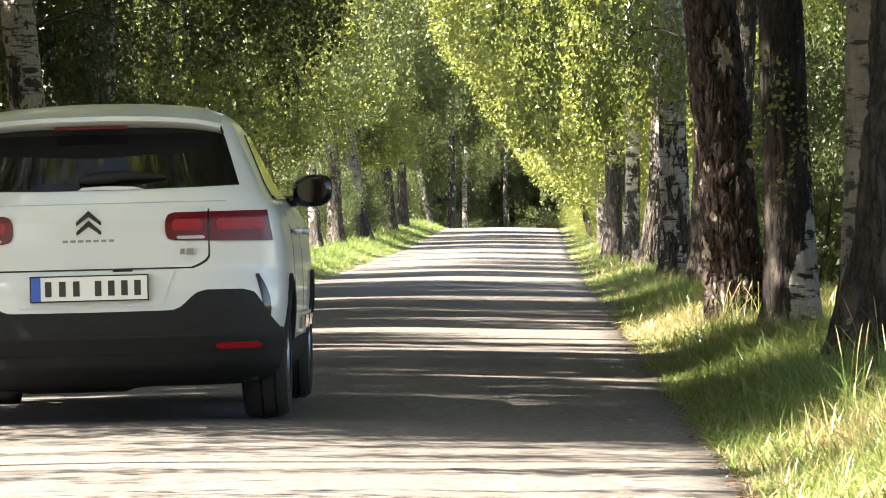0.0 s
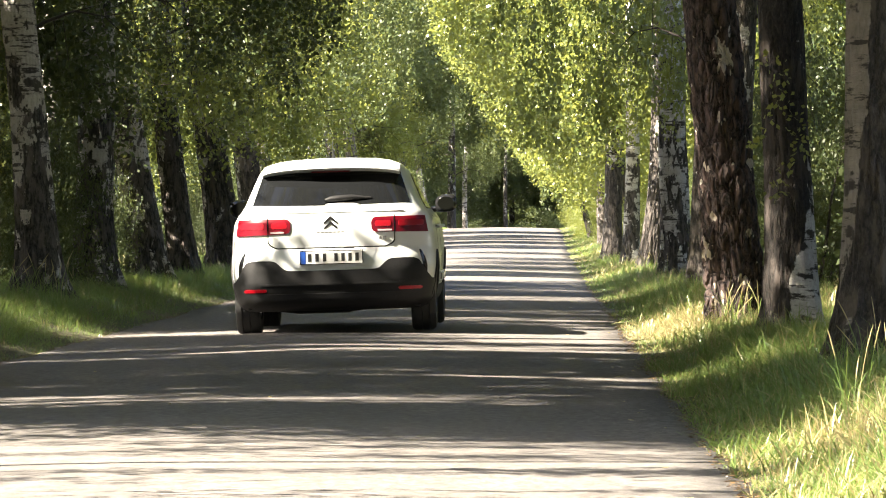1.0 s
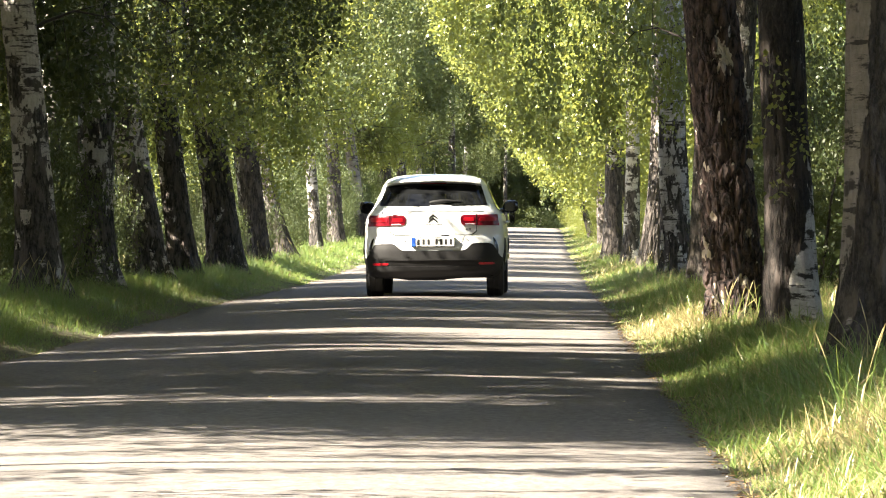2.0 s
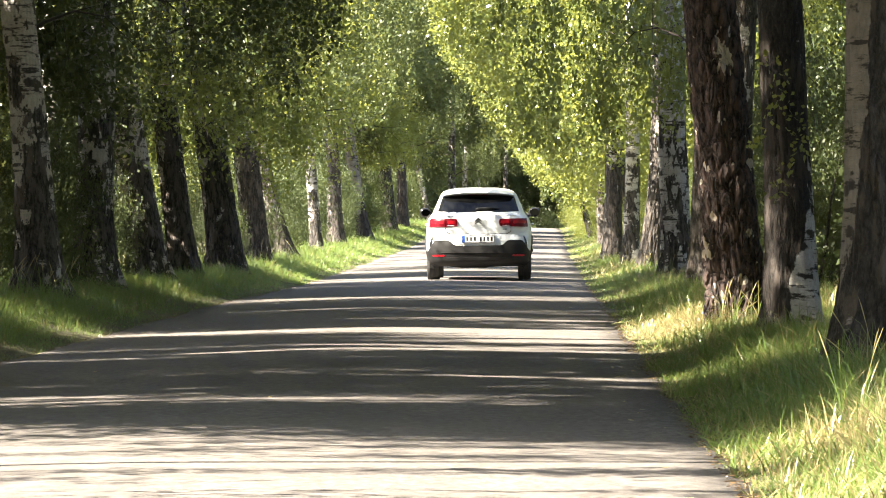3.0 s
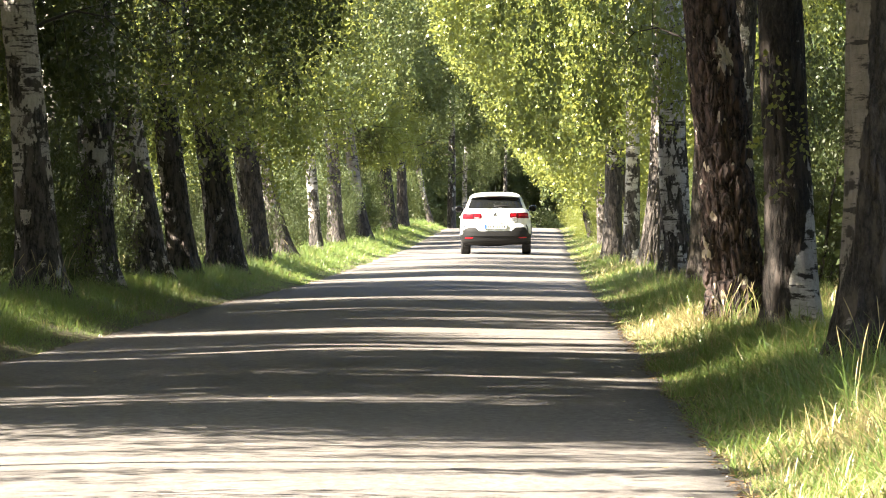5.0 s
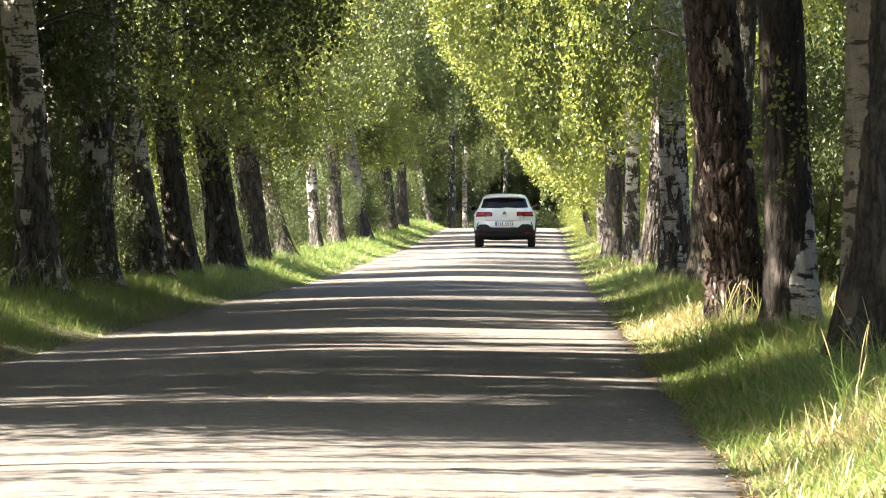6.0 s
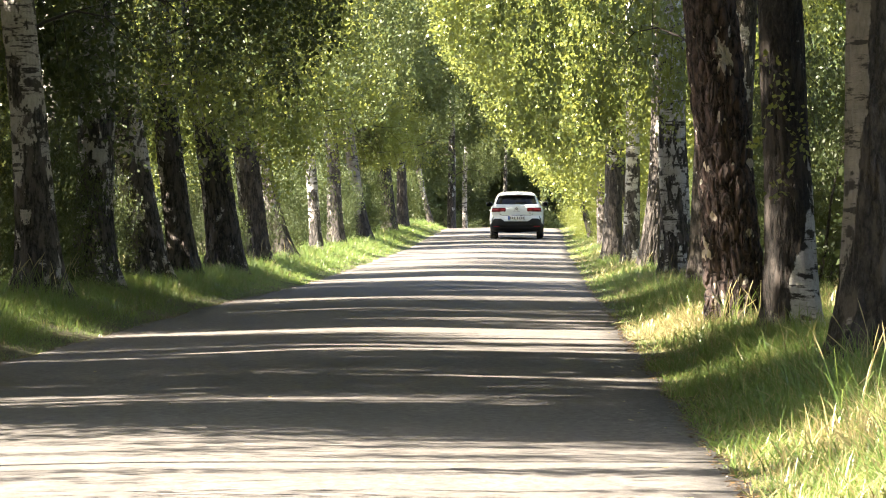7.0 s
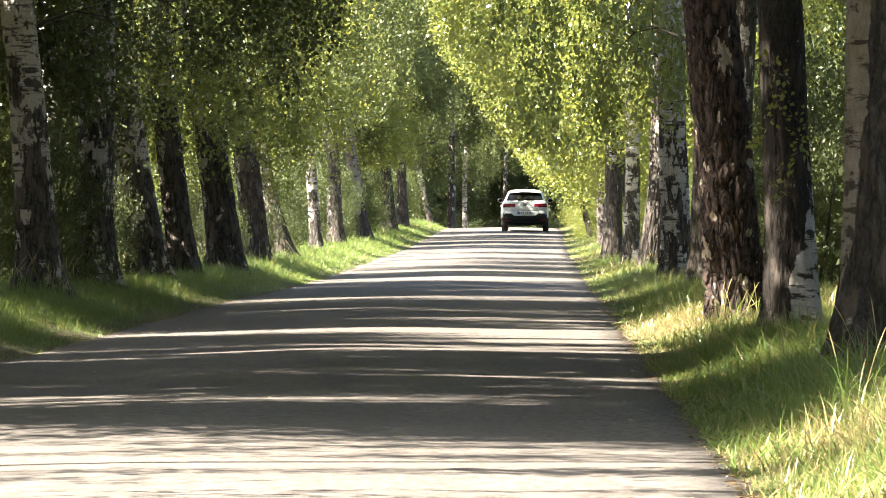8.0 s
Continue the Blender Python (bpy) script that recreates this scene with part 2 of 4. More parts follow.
def crown_mesh(name, seed, low, top, radius, strands, mat, leaf=0.062, tufts=58, spread=0.33, clear=1.1):
    """Hanging birch strands: leaf after leaf on drooping twigs, in uneven tufts with gaps."""
    rng = np.random.default_rng(seed)
    mid, half = low + (top - low) * 0.42, (top - low) * 0.60
    tz = low + 0.6 + (top - low - 0.6) * rng.beta(1.0, 1.25, tufts)
    tr = radius * np.sqrt(np.clip(1 - ((tz - mid) / half) ** 2, 0.05, 1)) * np.sqrt(rng.uniform(0.06, 1, tufts))
    ta = rng.uniform(0, 2 * np.pi, tufts)
    pick = rng.integers(0, tufts, strands)
    spread = rng.normal(0, spread, (strands, 2))
    floor_z = low + rng.uniform(0, 1.6, tufts) ** 1.5 * 0.8
    x = tr[pick] * np.cos(ta[pick]) + spread[:, 0]
    y = tr[pick] * np.sin(ta[pick]) + spread[:, 1]
    z = tz[pick] + rng.normal(0.1, 0.5, strands)
    length = rng.uniform(0.35, 1.7, strands)
    over_road = low + clear * np.maximum(-x - 0.7, 0)
    z = np.maximum(z, over_road + rng.uniform(0.2, 0.9, strands))
    length = np.minimum(length, np.maximum(z - np.maximum(floor_z[pick], over_road), 0.12))
    per = np.maximum((length / 0.036).astype(int), 5)
    idx = np.repeat(np.arange(strands), per)
    f = rng.uniform(0, 1, len(idx))
    drift = rng.normal(0, 0.16, (strands, 2))
    c = np.stack([x[idx] + drift[idx, 0] * f, y[idx] + drift[idx, 1] * f, z[idx] - length[idx] * f ** 1.05], 1)
    c += rng.normal(0, 0.055, c.shape)
    size = leaf * rng.uniform(0.65, 1.25, len(c)) * np.where(c[:, 2] > 8.5, 1.5, 1.0)
    keep = (c[:, 2] < 8.5) | (rng.uniform(0, 1, len(c)) < 0.5)
    c, size = c[keep], size[keep]
    v = leaf_quads(rng, c, size)
    return quick_mesh(name, v, np.arange(len(v)).reshape(-1, 4), mat)


def bush_mesh(name, seed, width, height, leaves, mat, leaf=0.075):
    rng = np.random.default_rng(seed)
    tufts = 46
    ta, tr = rng.uniform(0, 2 * np.pi, tufts), width * np.sqrt(rng.uniform(0, 1, tufts))
    tz = height * rng.uniform(0.12, 1.0, tufts) * (1 - 0.45 * (tr / width) ** 2)
    pick = rng.integers(0, tufts, leaves)
    d = rng.normal(0, 1, (leaves, 3))
    d /= np.linalg.norm(d, axis=1, keepdims=True)
    c = np.stack([tr * np.cos(ta), tr * np.sin(ta), tz], 1)[pick] + d * rng.uniform(0.2, 0.62, (leaves, 1)) * np.array([1, 1, 0.8])
    c[:, 2] = np.abs(c[:, 2]) + 0.02
    v = leaf_quads(rng, c, leaf * rng.uniform(0.6, 1.3, leaves))
    return quick_mesh(name, v, np.arange(len(v)).reshape(-1, 4), mat)


def tube(path, radii, sides):
    """Verts and quads of a tapered tube along a path."""
    path, out = [Vector(p) for p in path], []
    for i, (p, r) in enumerate(zip(path, radii)):
        d = (path[min(i + 1, len(path) - 1)] - path[max(i - 1, 0)]).normalized()
        a = d.cross(Vector((0.3, 1, 0.1))).normalized()
        b = d.cross(a)
        for k in range(sides):
            t = 2 * math.pi * k / sides
            out.append(p + a * (r * math.cos(t)) + b * (r * math.sin(t)))
    quads = [(i * sides + k, i * sides + (k + 1) % sides, (i + 1) * sides + (k + 1) % sides, (i + 1) * sides + k)
             for i in range(len(path) - 1) for k in range(sides)]
    return out, quads


def trunk_mesh(name, seed, radius, height, lean, sides, step, mat, rough=0.05, bend_by=0.10, foot=0.42):
    """A tapered, slightly crooked trunk with cracked bark relief and root flare. lean: sideways metres per metre of height (x, y)."""
    rng = random.Random(seed)
    fine_top = min(height, 4.4 if step < 0.1 else 7.5)
    zs = list(np.arange(-0.35, fine_top, step)) + list(np.linspace(fine_top, height, 9))
    ph = rng.uniform(0, 6)
    verts = []
    for z in zs:
        t = max(z, 0) / height
        bend = bend_by * math.sin(z * 0.55 + ph) * min(1, max(z, 0) / 2)
        cx, cy = lean[0] * z * (1 - 0.35 * t) + bend, lean[1] * z + 0.6 * bend
        r0 = radius * (1 - 0.72 * t) + radius * foot * math.exp(-max(z, -0.2) / 0.28)
        wear = rough * max(0.3, 1 - max(z, 0) / 6.0)
        for k in range(sides):
            a = 2 * math.pi * k / sides
            ca, sa = math.cos(a), math.sin(a)
            warp = noise.noise(Vector((ca * 2.1, sa * 2.1, z * 1.3 + seed))) * 0.5
            lump = noise.noise(Vector((ca * 0.9, sa * 0.9, z * 0.7 + 7 * seed)))
            flare = 0.16 * math.exp(-max(z, 0) / 0.3) * math.cos(a * 5 + seed)
            relief = 0.0
            if step < 0.1:
                d, _ = noise.voronoi(Vector((ca * 2.6 + warp, sa * 2.6 + warp, z * 4.6 + seed + warp)))
                relief = 0.35 * noise.noise(Vector((ca * 9, sa * 9, z * 14 + seed)))
                if mat is BARK_PINE:
                    relief -= 2.0 * math.exp(-(d[1] - d[0]) * 7.0)
                else:
                    f1 = noise.noise(Vector((ca * 3.4 + seed, sa * 3.4 + warp, z * 1.5)))
                    f2 = noise.noise(Vector((ca * 6.5 - seed, sa * 6.5 + warp, z * 3.1)))
                    relief -= 1.9 * math.exp(-abs(f1) * 9.0) + 0.9 * math.exp(-abs(f2) * 9.0)
            r = r0 * (1 + wear * relief + 0.09 * lump + flare)
            verts.append((cx + r * ca, cy + r * sa, z))
    quads = [(i * sides + k, i * sides + (k + 1) % sides, (i + 1) * sides + (k + 1) % sides, (i + 1) * sides + k)
             for i in range(len(zs) - 1) for k in range(sides)]
    me = quick_mesh(name, np.array(verts), quads, mat)
    me.shade_smooth()
    return me


def limb_meshes(seed, low, height, radius, lean, mat, count):
    """Boughs that rise and then hang, each with its twigs."""
    rng = random.Random(seed)
    out = []
    for i in range(count):
        verts, quads = [], []
        z = low * 0.9 + (height * 0.82 - low) * (i / count) ** 1.15 + rng.uniform(-0.3, 0.3)
        a, reach = i * 2.4 + rng.uniform(-0.4, 0.4), rng.uniform(1.2, 2.9) * (1 - 0.45 * z / height)
        x0, y0 = lean[0] * z * (1 - 0.35 * z / height), lean[1] * z
        path = [(x0 + math.cos(a) * reach * s, y0 + math.sin(a) * reach * s, z + reach * (0.75 * s - 0.85 * s ** 2.6)) for s in (0, 0.2, 0.45, 0.7, 1.0)]
        r = radius * 0.15 * (1 - 0.6 * z / height)
        v, q = tube(path, [r, r * 0.75, r * 0.5, r * 0.3, r * 0.1], 5)
        quads += [tuple(k + len(verts) for k in f) for f in q]
        verts += v
        for s in range(5):
            p = Vector(path[1 + s % 4])
            b = a + rng.uniform(-1.2, 1.2)
            tip = rng.uniform(0.5, 1.1)
            v, q = tube([p, p + Vector((math.cos(b) * tip * 0.5, math.sin(b) * tip * 0.5, 0.05)), p + Vector((math.cos(b) * tip * 0.8, math.sin(b) * tip * 0.8, -tip * 0.9))],
                        [r * 0.28, r * 0.16, r * 0.05], 4)
            quads += [tuple(k + len(verts) for k in f) for f in q]
            verts += v
        me = quick_mesh("limb", np.array([tuple(v) for v in verts]), quads, mat)
        me.shade_smooth()
        out.append(me)
    return out


CROWN_HIGH = [crown_mesh("crown", 11 + i, 3.2, 12.5, 3.5, 3700, LEAF_BIRCH, leaf=0.068) for i in range(3)]
# wide crowns above the view, added to cut the sky's fill light
CROWN_WIDE = [crown_mesh("crown", 96 + i, 4.6, 12.5, 5.4, 5000, LEAF_BIRCH, leaf=0.10, tufts=80, clear=0.0) for i in range(2)]
CROWN_LOW = [crown_mesh("crown", 31 + i, 1.35, 12.0, 3.4, 3500, LEAF_BIRCH, leaf=0.060) for i in range(4)]
CROWN_OPEN = [crown_mesh("crown", 41 + i, 1.05, 9.0, 3.0, 1600, LEAF_BIRCH, leaf=0.070, tufts=60, spread=0.24) for i in range(3)]
CROWN_SKIRT = [crown_mesh("crown", 46 + i, 0.95, 12.0, 4.3, 2300, LEAF_BIRCH, leaf=0.095, tufts=110, spread=0.30, clear=1.35) for i in range(3)]
CROWN_AIRY = [crown_mesh("crown", 91 + i, 1.75, 11.0, 3.7, 1900, LEAF_BIRCH, leaf=0.085, tufts=74, spread=0.26) for i in range(3)]
CROWN_TALL = crown_mesh("crown", 60, 7.6, 13.0, 3.2, 2800, LEAF_BIRCH, leaf=0.09, tufts=50, clear=0.0)
CROWN_DENSE = crown_mesh("crown", 66, 2.0, 5.8, 1.7, 1500, LEAF_BIRCH, leaf=0.08, tufts=40, clear=0.0)
CROWN_UPPER = crown_mesh("crown", 64, 5.4, 8.6, 3.2, 2600, LEAF_BIRCH, leaf=0.085, tufts=60, clear=0.0)
CROWN_WISPY = crown_mesh("crown", 65, 1.6, 9.0, 2.8, 680, LEAF_BIRCH, leaf=0.075, tufts=40, spread=0.10, clear=0.0)
CROWN_SPARSE = crown_mesh("crown", 59, 3.2, 10.0, 2.8, 620, LEAF_BIRCH, leaf=0.08, tufts=34, spread=0.20)
# left-row birches take the duller leaves, which stand in for their shade
CROWN_THIN = [crown_mesh("crown", 56 + 37 * i, 2.5, 10.0, 2.9, 1500, LEAF_FAR_SHADED, leaf=0.085, tufts=54, spread=0.24) for i in range(3)]
CROWN_SIDE = [crown_mesh("crown", 81 + i, 3.4, 9.5, 3.0, 2000, LEAF_BIRCH, leaf=0.075, tufts=56, spread=0.24) for i in range(2)]
CROWN_YOUNG = crown_mesh("crown", 58, 3.7, 6.6, 1.9, 2200, LEAF_BIRCH, leaf=0.08, tufts=40, clear=0.0)
CROWN_OAK = crown_mesh("crown", 49, 1.25, 11.0, 3.3, 2500, LEAF_DARK, leaf=0.072, tufts=60, spread=0.27)
CROWN_FAR = [crown_mesh("crown", 51 + i, 3.9, 15.0, 4.2, 2600, LEAF_FAR_SHADED, leaf=0.11) for i in range(2)]
CROWN_WOOD = crown_mesh("crown", 57, 0.6, 15.0, 4.2, 3000, LEAF_FAR_SHADED, leaf=0.13, clear=0.0)
CROWN_SHORT = crown_mesh("crown", 67, 1.8, 7.0, 2.8, 1500, LEAF_DARK, leaf=0.12, tufts=60, spread=0.22, clear=0.0)
CROWN_FIELD = [crown_mesh("crown", 61 + i, 1.8, 12.5, 3.4, 2500, LEAF_DARK, leaf=0.12, tufts=76, spread=0.19, clear=0.0) for i in range(2)]


def tree(x, y, radius, lean, bark, crown, height=13.0, near=False, label="", narrow=1.0, rough=0.05, low=3.0, name="birch_tree", bend=0.10, foot=0.42, turn=0.7):
    seed = int(abs(x * 37 + y * 11)) % 997
    ob = tagged(new(name), label, "tree", group="avenue trees")
    ob.location = (x, y, float(land(x, y)))
    trunk = new("trunk", trunk_mesh("trunk", seed, radius, height, lean, 112 if near else 18, 0.024 if near else 0.16, bark, rough, bend, foot))
    crown_ob = new("crown", crown)
    crown_ob.rotation_euler = (0, 0, (math.pi if x < 0 else 0) + turn * ((seed * 1.7) % 2 - 1))
    crown_ob.location = (lean[0] * 6, lean[1] * 6, 0)
    crown_ob.scale = (narrow, 1 if seed % 2 else -1, 1)
    trunk.parent = crown_ob.parent = ob
    for me in limb_meshes(seed, low, height, radius, lean, TWIG, 0 if y < 45 else 10 if y < 130 else 5):
        new("limb", me).parent = ob
    return ob


GREY_BIRCH = "old birch with white and black cracked bark on the grassy bank"
DARK_BIRCH = "old birch with dark rugged bark and hanging green twigs"
rnd = random.Random(3)
# beside the camera and behind it, on the left: y, crown; unseen, added against sky light
for y in (-13, -5.5, 2.0):
    tree(-3.5 + rnd.uniform(-0.2, 0.2), y, 0.22, (rnd.uniform(-0.03, 0.03), 0.0), BARK_MIXED, CROWN_WIDE[int(y) % 2], label=GREY_BIRCH)
# unseen rows behind the camera, added to darken the shade ahead
for y in range(-78, -14, 8):
    for x in (-3.6, 4.0):
        tree(x, y, 0.22, (0.0, 0.0), BARK_MIXED, CROWN_WIDE[abs(y) // 2 % 2], label=GREY_BIRCH)
# unseen trees that close off the sky at the back
for i in range(7):
    tree(-9 + 3.2 * i, -90 + 2 * (i % 2), 0.2, (0.0, 0.0), BARK_ROUGH, CROWN_LOW[i % 4], label=DARK_BIRCH)
# unseen right-hand trees, added as a roof against the sky
for y in (-12, -3, 4, 10, 16, 22, 32):
    tree(4.1 + rnd.uniform(-0.2, 0.2), y, 0.22, (rnd.uniform(-0.03, 0.03), 0.0), BARK_MIXED, CROWN_WIDE[int(y) % 2], label=GREY_BIRCH)
# unseen left-row trees, placed for the shadow bands on the near road
for y in (23, 31):
    tree(-3.5, y, 0.2, (0.0, 0.0), BARK_MIXED, CROWN_SIDE[y % 2], label=GREY_BIRCH)
# added so that their high crowns shade the right-hand trunks
for y in (93.0, 102.0):
    tree(-4.3, y, 0.10, (0.0, 0.0), BARK_ROUGH, CROWN_UPPER, height=11.0, label="thin dark birch with a high crown, added to shade the right row")
# added to put the car in shade on the far stretch
for y in (149.0, 156.0, 175.0):
    tree(-4.3, y, 0.08, (0.0, 0.0), BARK_ROUGH, CROWN_DENSE, height=7.0, label="young birch with dense hanging foliage, added to shade the car")
# unseen, added to shade the car as it sets off
tree(-3.7, 21.2, 0.12, (0.0, 0.0), BARK_WHITE, CROWN_DENSE, height=7.0, label="young birch with dense hanging foliage, added to shade the car")
# thin unseen crowns, added to throw streaks of shadow on the asphalt
tree(-3.9, 16.5, 0.06, (0.0, 0.0), BARK_WHITE, CROWN_WISPY, height=9.0, label="unseen slender white birch with thin foliage, added to dapple the road")
for y in (10.5,):
    tree(-3.7, y, 0.14, (0.0, 0.0), BARK_WHITE, CROWN_SPARSE, label="unseen slender white birch with thin foliage, added to dapple the road")
# unseen, added: high crowns that shade the right side but not the road
for y in (25.5, 31.5, 38.2):
    tree(-3.6, y, 0.2, (0.0, 0.0), BARK_MIXED, CROWN_TALL, height=14.0, label="tall birch with bare lower trunk, added to shade the right-hand trees")
# added for the same shade further along; the crowns stay out of view
for y in (59.0, 67.5):
    tree(-4.4, y, 0.13, (0.0, 0.0), BARK_MIXED, CROWN_TALL, height=14.0, label="tall birch with bare lower trunk, added to shade the right-hand trees")
# out of view, added to darken the left bank
for y in (37.2, 43.2):
    tree(-7.4, y, 0.09, (0.0, 0.0), BARK_WHITE, CROWN_YOUNG, height=6.5, label="unseen young birch with white bark, added to cast shade")
# out of view, added to keep the sun off the car's rear
tree(-3.8, 20.4, 0.09, (0.0, 0.0), BARK_WHITE, CROWN_YOUNG, height=6.5, label="unseen young birch with white bark, added to cast shade")
# the left row
tree(-3.42, 49.0, 0.205, (-0.085, 0.0), BARK_BANDED, CROWN_HIGH[0], near=True, label=GREY_BIRCH, rough=0.07, bend=0.04, foot=0.8)
tree(-3.42, 55.0, 0.225, (-0.025, 0.0), BARK_MIXED, CROWN_OAK, near=True, label=GREY_BIRCH, rough=0.08, foot=0.6)
tree(-3.40, 62.5, 0.24, (-0.14, 0.0), BARK_MIXED, CROWN_LOW[1], near=True, label=GREY_BIRCH, rough=0.08, bend=0.04)
tree(-3.40, 68.5, 0.205, (-0.13, 0.0), BARK_ROUGH, CROWN_LOW[2], near=True, label=DARK_BIRCH, rough=0.09, bend=0.04)
tree(-3.30, 76.0, 0.27, (-0.12, 0.0), BARK_ROUGH, CROWN_OPEN[0], near=True, label=DARK_BIRCH, rough=0.09, bend=0.05)
tree(-3.42, 86.0, 0.24, (-0.10, 0.0), BARK_ROUGH, CROWN_OPEN[1], near=True, label=DARK_BIRCH, rough=0.09)
tree(-3.38, 95.5, 0.19, (-0.30, 0.0), BARK_ROUGH, CROWN_OPEN[2], label="strongly leaning dark-barked birch in the avenue", rough=0.08, foot=0.7)
tree(-3.43, 109.0, 0.135, (-0.05, 0.0), BARK_WHITE, CROWN_THIN[0], label="slender birch with white bark", bend=0.05)
tree(-3.50, 122.0, 0.19, (-0.10, 0.0), BARK_ROUGH, CROWN_THIN[0], label=DARK_BIRCH, foot=0.6)
tree(-3.45, 140.0, 0.19, (-0.17, 0.0), BARK_FISSURE, CROWN_THIN[2], label=GREY_BIRCH, bend=0.04)
tree(-3.45, 163.0, 0.23, (-0.07, 0.0), BARK_ROUGH, CROWN_FAR[0], label=DARK_BIRCH, bend=0.05)
tree(-3.29, 172.0, 0.19, (-0.035, 0.0), BARK_ROUGH, CROWN_FAR[1], label=DARK_BIRCH, bend=0.03)
tree(-2.85, 198.0, 0.12, (-0.24, 0.0), BARK_ROUGH, CROWN_THIN[1], label="leaning dark-barked birch in the avenue")
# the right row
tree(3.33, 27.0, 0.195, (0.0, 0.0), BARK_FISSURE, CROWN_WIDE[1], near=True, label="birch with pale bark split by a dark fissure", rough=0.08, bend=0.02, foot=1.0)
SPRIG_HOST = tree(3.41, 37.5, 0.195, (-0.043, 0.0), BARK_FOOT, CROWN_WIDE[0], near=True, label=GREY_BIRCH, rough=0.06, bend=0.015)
tree(3.18, 42.0, 0.268, (-0.098, 0.0), BARK_PINE, CROWN_WIDE[0], near=True, label="leaning tree with deeply cracked red-brown bark", rough=0.11, name="avenue_tree", bend=0.02, foot=0.15)
tree(3.62, 52.0, 0.17, (0.0, 0.0), BARK_ROUGH, CROWN_WIDE[1], narrow=0.8, label=DARK_BIRCH)
tree(3.50, 62.0, 0.17, (-0.01, 0.0), BARK_ROUGH, CROWN_WIDE[0], narrow=0.8, label=DARK_BIRCH)
tree(3.48, 72.0, 0.235, (-0.02, 0.0), BARK_PIED, CROWN_AIRY[0], near=True, narrow=0.4, label=GREY_BIRCH, rough=0.07, bend=0.03)
tree(3.39, 87.0, 0.19, (0.06, 0.0), BARK_ROUGH, CROWN_AIRY[1], near=True, label=DARK_BIRCH, rough=0.10)
tree(3.22, 95.0, 0.155, (0.01, 0.0), BARK_PIED, CROWN_AIRY[2], label="slender birch with pied black and white bark", bend=0.03)
tree(3.02, 105.0, 0.20, (-0.005, 0.0), BARK_ROUGH, CROWN_AIRY[0], label=DARK_BIRCH, bend=0.03)
for y in (118.0, 132.0, 149.0, 163.0, 178.0, 192.0):
    tree(3.25 + rnd.uniform(-0.1, 0.25), y, 0.15, (-0.05, 0.0), BARK_ROUGH, CROWN_SKIRT[int(y) % 3], label=DARK_BIRCH, turn=0.12)
tree(3.08, 152.0, 0.10, (-0.25, 0.0), BARK_ROUGH, CROWN_SPARSE, height=9.0, label="thin leaning dark birch on the bank")
# over the crest
tree(-2.72, 235.0, 0.22, (-0.01, 0.0), BARK_ROUGH, CROWN_FAR[0], label=DARK_BIRCH, bend=0.04)
tree(-2.36, 250.0, 0.15, (0.04, 0.0), BARK_WHITE, CROWN_THIN[0], label="slender birch with white bark")
tree(-0.35, 262.0, 0.12, (0.0, 0.0), BARK_ROUGH, CROWN_FAR[1], label=DARK_BIRCH, bend=0.04)
for i, y in enumerate((209, 221, 234, 248, 263)):
    tree(3.6 + 0.02 * (y - 200), y, 0.2, (-0.02, 0.0), BARK_ROUGH, CROWN_FAR[i % 2], label=DARK_BIRCH)
for i, y in enumerate((206, 218)):
    tree(-6.0 - 0.3 * i, y, 0.22, (-0.02, 0.0), BARK_ROUGH, CROWN_FAR[i % 2], label=DARK_BIRCH)


def add_sprig(host, place, seed):
    """A thin leafy shoot hanging beside the trunk."""
    rng = np.random.default_rng(seed)
    n = 70
    f = rng.uniform(0, 1, n)
    c = np.stack([0.10 * np.sin(5 * f) + rng.normal(0, 0.05, n), rng.normal(0, 0.05, n), -0.75 * f + rng.normal(0, 0.03, n)], 1)
    v = leaf_quads(rng, c, rng.uniform(0.035, 0.065, n))
    ob = new("sprig", quick_mesh("sprig", v, np.arange(4 * n).reshape(-1, 4), LEAF_BIRCH))
    tagged(ob, kind="stuff")
    ob.parent = host
    ob.location = place


add_sprig(SPRIG_HOST, (-0.20, -0.30, 2.10), 5)
add_sprig(SPRIG_HOST, (-0.05, -0.32, 1.75), 6)


def shrub(foliage, stem, x, y, turn, size, tall, label):
    ob = tagged(new("shrub"), label, "shrub", group="undergrowth")
    ob.matrix_basis = pose(x, y, float(land(x, y)) - 0.05, 0, 0, turn) @ Matrix.Diagonal((size, size, size * tall, 1))
    new("foliage", foliage).parent = ob
    for k in range(3):
        o = new("stem", stem)
        o.parent = ob
        o.matrix_basis = pose(0, 0, 0, 14, 0, 120 * k)


